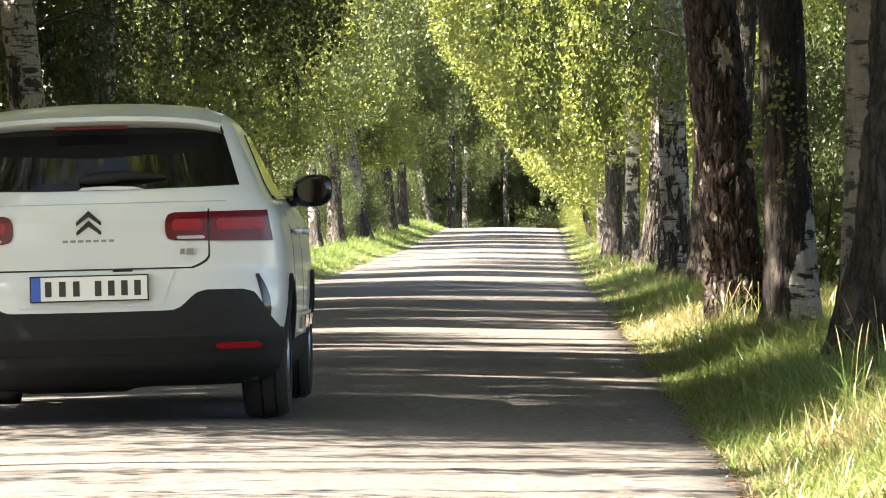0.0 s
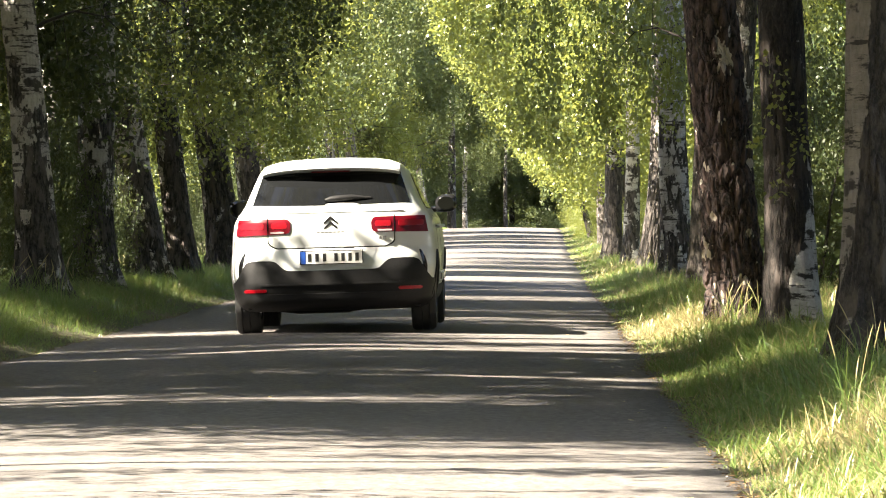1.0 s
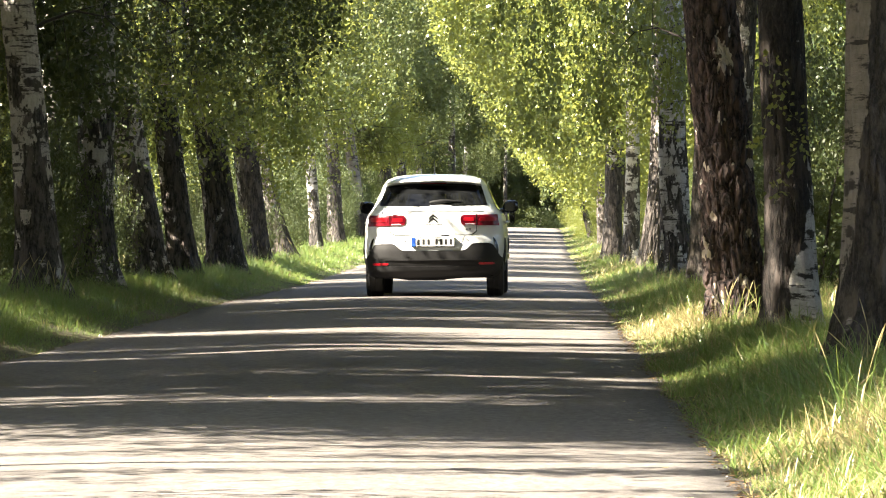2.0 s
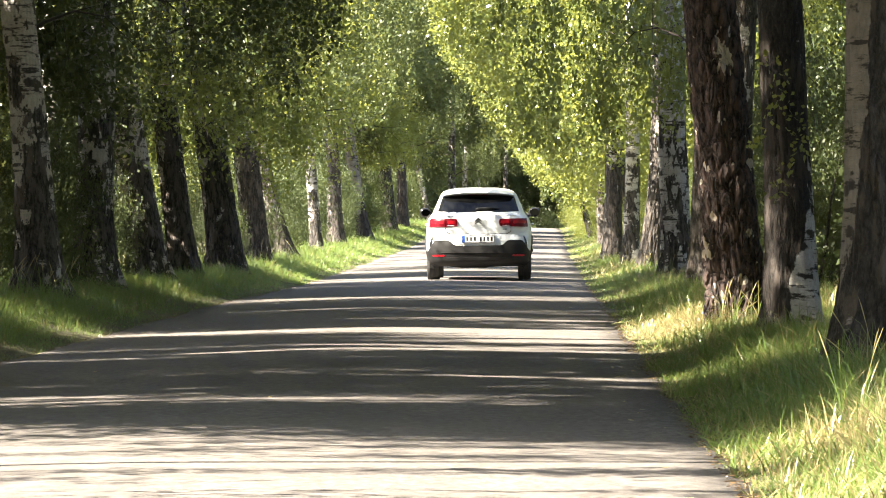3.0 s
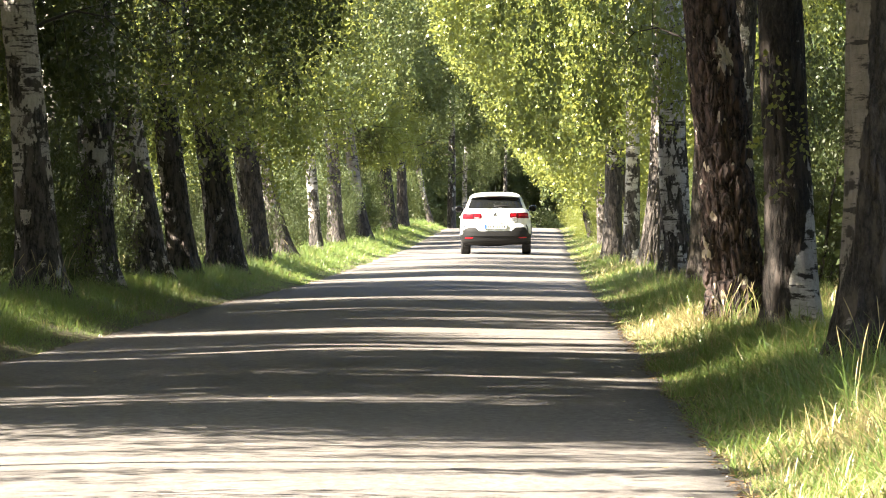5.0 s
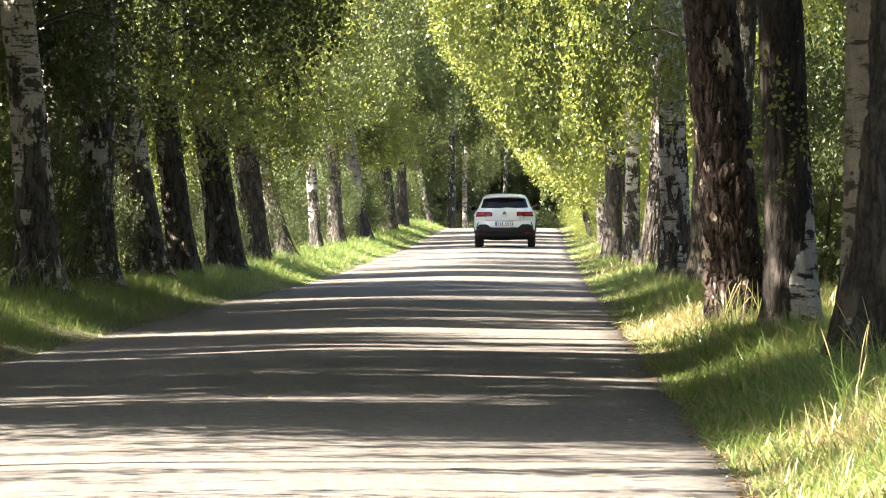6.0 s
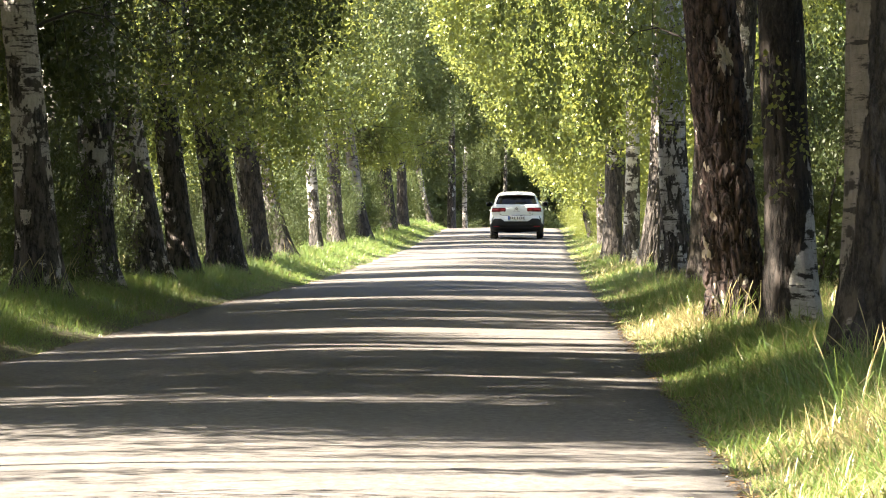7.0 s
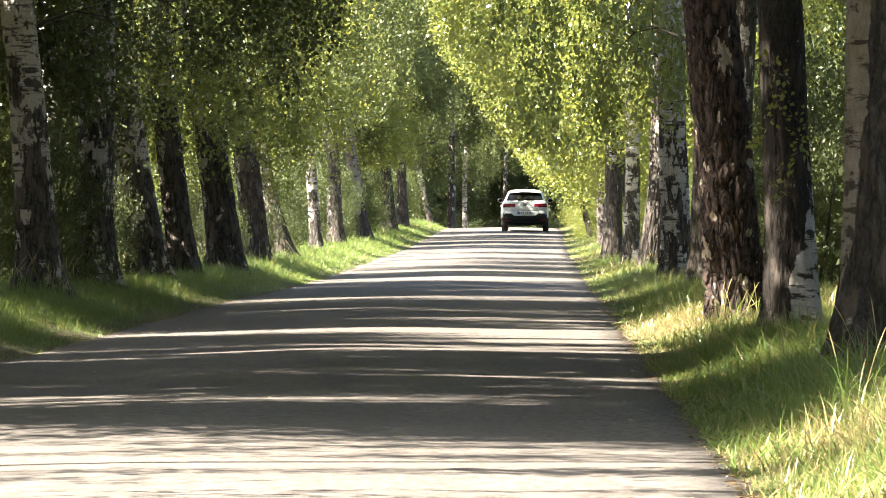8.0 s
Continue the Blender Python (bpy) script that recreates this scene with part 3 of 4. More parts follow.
def build_thickets():
    """Shrubs and field-side trees behind the rows, and the wood across the far end."""
    # dark leaves carry the gloom behind the rows in their colour
    bushes = [bush_mesh("foliage", 71 + i, 1.7, 3.4, 17000, LEAF_DARK, leaf=0.062) for i in range(3)]
    v, q = tube([(0, 0, 0), (0.05, 0, 0.8), (0, 0.06, 1.6), (0.05, 0, 2.4)], [0.05, 0.035, 0.025, 0.01], 6)
    stem = quick_mesh("stem", np.array([tuple(p) for p in v]), q, BARK_ROUGH)
    rng = random.Random(8)
    spots = []
    y = 40.0
    while y < 98:
        spots.append((-6.6 + rng.uniform(-1.0, 0.6), y, rng.uniform(0.8, 1.2)))
        y += rng.uniform(2.4, 4.6)
    while y < 200:
        spots.append((-9.5 + rng.uniform(-2.0, 1.0), y, rng.uniform(0.8, 1.2)))
        y += rng.uniform(3.0, 5.5)
    y = 30.0
    while y < 200:
        spots.append((7.6 + rng.uniform(-0.7, 0.9), y, rng.uniform(0.9, 1.35)))
        y += rng.uniform(2.6, 5.0)
    # openings on to the bright field
    spots = [(x, y, s) for x, y, s in spots if x > 0 or not (81 < y < 140 or 150 < y < 166)]
    for i, (x, y, s) in enumerate(spots):
        shrub(bushes[i % 3], stem, x, y, rng.uniform(0, 360), s, rng.uniform(0.9, 1.2), "leafy green shrub behind the row of trees")

    for x, y, s in ((-3.85, 52.6, 0.40), (-3.9, 58.6, 0.34), (-3.95, 81.0, 0.36), (-4.0, 91.0, 0.40), (-4.3, 103.0, 0.5), (-4.5, 115.5, 0.55), (-4.2, 131.0, 0.5), (-4.6, 147.0, 0.6), (-4.4, 155.0, 0.5), (-4.6, 181.0, 0.65), (4.3, 68.0, 0.36), (4.4, 84.0, 0.4)):
        shrub(bushes[1], stem, x, y, 40 * y, s, 1.55, "leafy sapling between the trunks")
    for x, y, s in ((4.6, 56.0, 0.55), (5.0, 60.5, 0.70), (5.5, 66.0, 0.80), (6.0, 73.0, 0.85)):
        shrub(bushes[2], stem, x, y, 40 * y, s, 1.35, "dark leafy shrub behind the row of trees")

    soft = bush_mesh("foliage", 78, 1.5, 3.2, 14000, LEAF_FAR_SHADED, leaf=0.075)
    bright = bush_mesh("foliage", 79, 1.5, 3.2, 15000, LEAF_BIRCH, leaf=0.075)
    for x, y, s in ((3.7, 112.0, 0.36), (3.5, 140.0, 0.42), (3.35, 157.0, 0.45), (3.2, 171.0, 0.5), (3.15, 184.0, 0.55), (3.3, 199.0, 0.6), (3.6, 212.0, 0.8)):
        shrub(bright, stem, x, y, 31 * y, s, 1.2, "bright leafy birch shrub on the bank")
    # the nearer ones get dark leaves in place of shade
    for x, y, s in ((-4.4, 106.0, 0.45), (-4.3, 117.0, 0.5), (-4.2, 127.0, 0.5), (-4.3, 136.0, 0.5), (-4.4, 150.0, 0.6), (-4.2, 158.0, 0.55), (-4.1, 178.0, 0.6), (-3.9, 188.0, 0.6)):
        shrub(bushes[0] if y < 130 else soft, stem, x, y, 47 * y, s, 1.6, "leafy birch sapling between the trunks")

    def field_tree(i, x, y, crown, group, label):
        ob = tagged(new("forest_tree"), label, "tree", group=group)
        ob.location = (x, y, float(land(x, y)))
        trunk = new("trunk", trunk_mesh("trunk", i, 0.2, 12, (0, 0), 8, 0.8, BARK_ROUGH))
        crown = new("crown", crown)
        crown.rotation_euler = (0, 0, rng.uniform(0, 6))
        crown.location = (0, 0, rng.uniform(-0.5, 0.3))
        trunk.parent = crown.parent = ob
    # added left of the row, largely unseen, to hold the sun back
    for i, y in enumerate((22, 27, 32, 44, 53, 61, 70, 84, 136, 148, 160, 172)):
        field_tree(100 + i, -8.3 + rng.uniform(-0.8, 0.8), y + rng.uniform(-0.8, 0.8), CROWN_FIELD[i % 2], "field side trees", "dense dark green tree behind the birch row")
    # low trees added to keep direct sun off the left trunks
    for i, y in enumerate((47, 52.5, 61.5, 67, 74.5)):
        field_tree(150 + i, -7.3 + rng.uniform(-0.5, 0.5), y, CROWN_SHORT, "field side trees", "low dense tree added behind the birch row to shade its trunks")
    for i, y in enumerate((30, 39, 47, 56, 66, 77, 89, 102, 116, 131)):
        field_tree(130 + i, 9.0 + rng.uniform(-0.8, 0.8), y, CROWN_FIELD[i % 2], "field side trees", "dense dark green tree behind the birch row")
    # added behind the left row so that their shade falls on the wood
    for i in range(9):
        field_tree(200 + i, rng.uniform(-17, -6.5), 212 + 6.5 * i, CROWN_WOOD, "far wood", "distant woodland tree with dense green crown")
    for i in range(16):
        shrub(bushes[i % 3], stem, -9 + 1.35 * i, 296 + rng.uniform(-6, 6), rng.uniform(0, 360), rng.uniform(1.1, 1.5), rng.uniform(1.0, 1.4), "dark shrub at the edge of the wood")
    for i in range(5):
        shrub(soft, stem, -3.2 + 1.6 * i + rng.uniform(-0.5, 0.5), rng.uniform(262, 276), rng.uniform(0, 360), rng.uniform(0.6, 0.95), rng.uniform(0.9, 1.2), "sunlit green shrub at the edge of the wood")
    for i in range(46):
        field_tree(i, rng.uniform(-34, 34), rng.uniform(272, 325), CROWN_WOOD, "far wood", "distant woodland tree with dense green crown")


build_thickets()

# ---- grass ----


def grass_mesh(name, seed, x0, x1, y0, y1, count, tall, width, mats, dry=0.12, straw_and_glare=0.35):
    """Bent blades in three segments, in clumps."""
    rng = np.random.default_rng(seed)
    y = y0 + (y1 - y0) * rng.uniform(0, 1, count) ** 1.35
    x = x0 + (x1 - x0) * rng.uniform(0, 1, count)
    clump = 0.5 + 0.5 * np.sin(x * 5.1 + 1.3 * np.sin(y * 2.3)) * np.sin(y * 3.7 + 2 * np.sin(x * 1.9))
    edge = np.abs(np.where(np.abs(x0) < np.abs(x1), x - x0, x1 - x)) - 0.02 - 0.08 * np.sin(y * 1.7) * np.sin(y * 0.61 + 1)
    h = tall * (0.30 + 0.70 * rng.uniform(0, 1, count) ** 1.6) * (0.45 + 0.75 * clump) * np.clip(0.25 + edge * 1.1, 0.02, 1)
    a, lean = rng.uniform(0, 2 * np.pi, count), rng.uniform(0.15, 1.5, count)
    d = np.stack([np.cos(a), np.sin(a), 0 * a], 1)
    w = np.stack([-np.sin(a + rng.normal(0, 0.8, count)), np.cos(a), 0 * a], 1) * (width * rng.uniform(0.5, 1.2, count))[:, None]
    base = np.stack([x, y, land(x, y) - 0.02], 1)
    pts = []
    for f, ww in ((0, 1.0), (0.4, 0.85), (0.75, 0.55), (1.0, 0.06)):
        p = base + d * (h * lean * f ** 2)[:, None] + np.array([0, 0, 1.0]) * (h * f * (1 - 0.25 * lean * f))[:, None]
        pts += [p - w * ww, p + w * ww]
    v = np.stack(pts, 1).reshape(-1, 3)
    b = (np.arange(count) * 8)[:, None]
    q = np.concatenate([b + np.array([[0, 1, 3, 2]]), b + np.array([[2, 3, 5, 4]]), b + np.array([[4, 5, 7, 6]])], 1).reshape(-1, 4)
    # straw patches are real; the extra dry share below y 20 paints sun glare
    slot = np.repeat((rng.uniform(0, 1, count) < dry + 0.25 * (clump < 0.3) + straw_and_glare * (np.sin(y * 0.55 + 0.8) * np.sin(x * 1.6 + y * 0.3) > 0.35) + (0.6 if straw_and_glare > 0.2 else 0.0) * ((np.abs(y - 43.2) < 3.4) & (x < 3.05)) + (0.18 if straw_and_glare > 0.2 else 0.0) * (y < 20.0)).astype(int), 3)
    return quick_mesh(name, v, q, mats, slot)


def build_grass():
    for seed, x0, x1, y0, y1, n, tall, w, label in (
            (1, 2.16, 4.6, 13.5, 34.0, 80000, 0.34, 0.0040, "long green and yellow verge grass"),
            (2, 2.22, 5.4, 32.0, 75.0, 85000, 0.30, 0.0042, "tufted green verge grass"),
            (6, 2.5, 4.4, 14.0, 31.0, 6500, 0.38, 0.0034, "tall broad-bladed grass tufts"),
            (3, 2.20, 5.6, 72.0, 205.0, 90000, 0.28, 0.0062, "green verge grass"),
            (4, -5.3, -2.18, 28.0, 80.0, 140000, 0.27, 0.0027, "green verge grass at the foot of the trees"),
            (5, -5.1, -2.20, 78.0, 205.0, 110000, 0.29, 0.0062, "bright green verge grass"),
            (7, -15.0, -6.3, 92.0, 135.0, 26000, 0.22, 0.0065, "pale dry stubble of the field")):
        me = grass_mesh("grass", seed, x0, x1, y0, y1, n, tall, w, [GRASS_DRY if seed == 7 else GRASS, GRASS_DRY], 0.16 if x0 > 0 else 0.03, 0.40 if x0 > 0 else 0.08)
        tagged(new("grass", me), label, "grass", kind="stuff")


build_grass()


def build_stalks():
    """Tall seeding grasses at the feet of the trees; they sway a little."""
    rng = random.Random(21)
    out = []
    places = [(rng.uniform(2.62, 3.15), rng.uniform(19.5, 25.8), rng.uniform(0.26, 0.50)) for _ in range(15)]
    places += [(rng.uniform(2.98, 3.32), rng.uniform(40.6, 41.4), rng.uniform(0.24, 0.46)) for _ in range(12)]
    places += [(rng.uniform(-3.95, -2.95), rng.uniform(45.0, 48.6), rng.uniform(0.30, 0.52)) for _ in range(22)]
    places += [(rng.uniform(-3.5, -2.9), rng.uniform(82.0, 94.5), rng.uniform(0.30, 0.50)) for _ in range(12)]
    places += [(rng.uniform(2.9, 3.4), rng.uniform(66.0, 84.0), rng.uniform(0.30, 0.52)) for _ in range(14)]
    for x, y, h in places:
        thick = 1.0 if y < 30 else 1.5
        bend = rng.uniform(0.05, 0.22)
        dry = y > 40 and y < 42 or rng.random() < 0.2
        ob = tagged(new("grass_stalk"), "tall thin seeding grass stalk on the verge", "grass", group="tall grasses")
        a = rng.uniform(0, 360)
        path = [(bend * f * f, 0, h * f) for f in (0, 0.25, 0.5, 0.75, 1.0)]
        v, q = tube(path, [thick * r for r in (0.0022, 0.002, 0.0018, 0.0014, 0.0008)], 5)
        me = quick_mesh("stem", np.array([tuple(p) for p in v]), q, GRASS_DRY if dry else GRASS)
        new("stem", me).parent = ob
        v, q = tube([(bend * f * f, 0, h * f) for f in (0.74, 0.80, 0.88, 0.95, 1.02)], [thick * r for r in (0.0006, 0.0022, 0.0030, 0.0021, 0.0005)], 6)
        me = quick_mesh("seed_head", np.array([tuple(p) for p in v]), q, GRASS_DRY)
        new("seed_head", me).parent = ob
        for k in range(3):
            f0, dirn, ln = rng.uniform(0.0, 0.35), rng.uniform(0, 6.28), rng.uniform(0.25, 0.42)
            pts = []
            for f in (0, 0.35, 0.7, 1.0):
                w = 0.0030 * (1 - f * 0.9)
                px, pz = ln * 0.55 * f * f, h * f0 + ln * (f - 0.35 * f * f)
                for e in (-w, w):
                    pts.append((px * math.cos(dirn) - e * math.sin(dirn), px * math.sin(dirn) + e * math.cos(dirn), pz))
            new("blade", quick_mesh("blade", np.array(pts), [(0, 1, 3, 2), (2, 3, 5, 4), (4, 5, 7, 6)], GRASS)).parent = ob
        out.append((ob, (x, y, float(land(x, y)) - 0.01), a, rng.uniform(0, 6.28)))
    return out


STALKS = build_stalks()


def fallen_leaf(x, y, turn, size):
    """A curled dead leaf."""
    pts = [(-1, 0, 0.25), (-0.4, 0.45, 0.05), (-0.4, -0.45, 0.1), (0.3, 0.5, 0.02), (0.3, -0.5, 0.06), (1, 0, 0.3)]
    me = mesh_object("fallen_leaf", [(size * a, size * b, size * c) for a, b, c in pts], [(0, 2, 1), (1, 2, 4, 3), (3, 4, 5)], [GRASS_DRY])
    ob = tagged(new("fallen_leaf", me), "curled dry yellow leaf lying on the asphalt", "leaf", group="fallen leaves")
    ob.matrix_basis = pose(x, y, float(road_z(x, y)) + 0.005, 0, 0, turn)


_rl = random.Random(4)
for _x, _y in [(1.23, 27.6)] + [(_rl.uniform(-1.9, 2.1), _rl.uniform(18, 60)) for _ in range(26)] + [(2.05 + _rl.uniform(-0.12, 0.1), _rl.uniform(16, 60)) for _ in range(30)]:
    fallen_leaf(_x, _y, _rl.uniform(0, 360), _rl.uniform(0.014, 0.026))


def leaf_litter():
    """Dead leaves and crumbs swept to both edges of the asphalt."""
    rng = np.random.default_rng(77)
    n = 5200
    side = np.where(rng.uniform(0, 1, n) < 0.6, 1.0, -1.0)
    y = np.where(side > 0, 15 + 60 * rng.uniform(0, 1, n) ** 1.4, 30 + 70 * rng.uniform(0, 1, n) ** 1.3)
    x = side * (ROAD_HALF + 0.02 + 0.10 * np.abs(rng.normal(0, 1, n)) - 0.07)
    z = np.maximum(road_z(x, y), land(x, y)) + 0.006
    v = leaf_quads(rng, np.stack([x, y, z], 1), rng.uniform(0.012, 0.034, n)).reshape(-1, 4, 3)
    v[:, :, 2] = np.maximum(z[:, None] + 0.35 * (v[:, :, 2] - z[:, None]), z[:, None] - 0.003)
    me = quick_mesh("leaf_litter", v.reshape(-1, 3), np.arange(4 * n).reshape(-1, 4), LITTER)
    tagged(new("leaf_litter", me), "brown dead leaves and crumbs along the asphalt edge", "leaves", kind="stuff")


LITTER = leaf_material("dead_leaves", (0.045, 0.028, 0.016), (0.15, 0.095, 0.05), (0.14, 0.08, 0.04), 0.15)
leaf_litter()

# ---- the car: y runs forward from the rear bumper, z up from the road ----
PAINT = plain("pearl_white_paint", (0.56, 0.58, 0.58), 0.28, 0.0, 0.02, 3.0, Coat_Weight=0.5, Coat_Roughness=0.05)
PLASTIC = plain("black_plastic", (0.009, 0.009, 0.0095), 0.6, 0.0, 0.25, 60.0, Specular_IOR_Level=0.25)
GLOSS_BLACK = plain("gloss_black", (0.012, 0.012, 0.013), 0.12, 0.0, 0.1, 20.0)
TINTED = plain("tinted_glass", (0.006, 0.0065, 0.007), 0.05, 0.0, 0.1, 4.0, Specular_IOR_Level=0.2)
RED_LENS = plain("dark_red_lens", (0.10, 0.003, 0.008), 0.25, 0.0, 0.15, 40.0, Specular_IOR_Level=0.3)
RED_BRIGHT = plain("red_reflector", (0.26, 0.004, 0.010), 0.3, 0.0, 0.2, 120.0, Specular_IOR_Level=0.3)
CLEAR_LENS = plain("clear_lens", (0.34, 0.28, 0.29), 0.12, 0.0, 0.1, 80.0, Coat_Weight=1.0)
MIRROR = plain("mirror_glass", (0.02, 0.021, 0.022), 0.02, 1.0, 0.02, 4.0)
CHROME = plain("chrome", (0.75, 0.75, 0.76), 0.12, 1.0, 0.05, 20.0)
RUBBER = plain("tyre_rubber", (0.018, 0.018, 0.018), 0.85, 0.0, 0.25, 45.0)
ALLOY = plain("dark_alloy", (0.22, 0.22, 0.23), 0.3, 0.9, 0.1, 20.0)
PLATE_WHITE = plain("plate_white", (0.72, 0.72, 0.70), 0.4, 0.0, 0.03, 20.0)
PLATE_BLUE = plain("plate_blue", (0.02, 0.09, 0.42), 0.4, 0.0, 0.05, 20.0)
PLATE_INK = plain("plate_ink", (0.02, 0.02, 0.02), 0.5, 0.0, 0.05, 20.0)

_Z = np.array([0.24, 0.265, 0.32, 0.45, 0.58, 0.66, 0.75, 0.86, 0.97, 1.03, 1.07, 1.12, 1.25, 1.37, 1.415, 1.452, 1.482, 1.502, 1.512])
_W = np.array([0.74, 0.78, 0.82, 0.845, 0.857, 0.857, 0.855, 0.848, 0.83, 0.80, 0.765, 0.735, 0.68, 0.63, 0.60, 0.56, 0.48, 0.36, 0.18])
_R = np.array([0.22, 0.12, 0.04, 0.0, 0.0, 0.015, 0.05, 0.045, 0.05, 0.065, 0.085, 0.13, 0.25, 0.36, 0.40, 0.45, 0.60, 0.85, 1.30])
_F = np.array([3.90, 4.00, 4.10, 4.16, 4.17, 4.16, 4.14, 4.08, 3.95, 3.60, 3.20, 2.98, 2.68, 2.42, 2.30, 2.20, 2.10, 2.00, 1.80])
_C = np.array([0.45, 0.50, 0.55, 0.55, 0.55, 0.55, 0.55, 0.54, 0.52, 0.50, 0.48, 0.46, 0.44, 0.42, 0.40, 0.38, 0.35, 0.30, 0.15])


def car_skin(a, z):
    """A point of the car's skin: a = 0 at the middle of the rear, 1 where the rear corner ends, 2 where the front corner begins, 3 at the nose; negative on the left."""
    w, r, f, c = (float(np.interp(z, _Z, k)) for k in (_W, _R, _F, _C))
    s, b = (1 if a >= 0 else -1), abs(a)
    fc = 0.75
    if b <= 1:
        t = b * math.pi / 2
        return Vector((s * w * math.sin(t) ** (2 / 3.0), r + c * (1 - math.cos(t) ** (2 / 3.0)), z))
    if b <= 2:
        return Vector((s * w, r + c + (b - 1) * (f - fc - r - c), z))
    t = min(b - 2, 1) * math.pi / 2
    return Vector((s * w * max(math.cos(t), 0) ** (2 / 2.4), f - fc * (1 - math.sin(t) ** (2 / 2.4)), z))


def a_of_x(x, z):
    w = float(np.interp(z, _Z, _W))
    return math.copysign(2 / math.pi * math.asin(min(1, abs(x) / w) ** 1.5), x)


def a_of_y(y, z, side):
    r, f, c = (float(np.interp(z, _Z, k)) for k in (_R, _F, _C))
    if y < r + c:
        return side * 2 / math.pi * math.acos(max(0, min(1, (1 - max(y - r, 0) / c))) ** 1.5)
    return side * (1 + (y - r - c) / (f - 0.75 - r - c))


def skin_normal(a, z):
    u = car_skin(a + 0.004, z) - car_skin(a - 0.004, z)
    v = car_skin(a, min(z + 0.006, 1.511)) - car_skin(a, z - 0.006)
    n = u.cross(v)
    return n.normalized() if n.length > 1e-9 else Vector((0, 0, 1))


def part(name, verts, faces, mat, parent, label="", smooth=True):
    ob = new(name, mesh_object(name, verts, faces, [mat], smooth))
    ob.parent = parent
    if label:
        ob["label"] = label
    return ob


def skin_panel(name, corners, nu, nv, off, mat, parent, label="", depth=0.012):
    """A panel lying on the car's skin. corners(u, v) with u, v from 0 to 1 gives (a, z). It has an edge of some depth."""
    verts = []
    for i in range(nu):
        for j in range(nv):
            a, z = corners(i / (nu - 1), j / (nv - 1))
            verts.append(car_skin(a, z) + skin_normal(a, z) * off)
    faces = [tuple(int(k) for k in f) for f in grid_faces(nu, nv)]
    rim = [i * nv for i in range(nu)] + [(nu - 1) * nv + j for j in range(1, nv)] + [i * nv + nv - 1 for i in range(nu - 2, -1, -1)] + [j for j in range(nv - 2, 0, -1)]
    start = len(verts)
    for k in rim:
        a, z = corners((k // nv) / (nu - 1), (k % nv) / (nv - 1))
        verts.append(car_skin(a, z) + skin_normal(a, z) * (off - depth))
    m = len(rim)
    faces += [(rim[k], rim[(k + 1) % m], start + (k + 1) % m, start + k) for k in range(m)]
    ob = part(name, verts, faces, mat, parent, label, False)
    ob.data.shade_smooth()
    ob.data.set_sharp_from_angle(angle=radians(40))
    return ob


def rounded(x0, x1, z0, z1, r, power=2.5):
    """corners() for a rounded box in x and z on the rear; r: how far the ends round off, in metres."""
    def corners(u, v):
        q = abs(2 * v - 1)
        cut = r * (1 - (1 - q ** power) ** (1 / power))
        z = z0 + (z1 - z0) * v
        x = (x0 + cut) + (x1 - x0 - 2 * cut) * u
        return a_of_x(x, z), z
    return corners


def extrude_shape(name, outline, y0, y1, mat, parent, label=""):
    """A flat shape in x and z, with depth along y."""
    n = len(outline)
    v = [(x, y0, z) for x, z in outline] + [(x, y1, z) for x, z in outline]
    f = [tuple(range(n)), tuple(range(2 * n - 1, n - 1, -1))] + [(i, i + n, (i + 1) % n + n, (i + 1) % n) for i in range(n)]
    return part(name, v, f, mat, parent, label, False)


def lathe(name, ring, sides, mat, parent, label=""):
    """ring: (x, r) pairs turned about the x axis."""
    v, f, n = [], [], len(ring)
    for k in range(sides):
        t = 2 * math.pi * k / sides
        v += [(x, r * math.cos(t), r * math.sin(t)) for x, r in ring]
    for k in range(sides):
        for j in range(n - 1):
            p, q = k * n, ((k + 1) % sides) * n
            f.append((p + j, p + j + 1, q + j + 1, q + j))
    ob = part(name, v, f, mat, parent, label)
    ob.data.set_sharp_from_angle(angle=radians(35))
    return ob


WHEEL_R, REAR_AXLE, FRONT_AXLE, TRACK = 0.328, 0.74, 3.335, 0.738


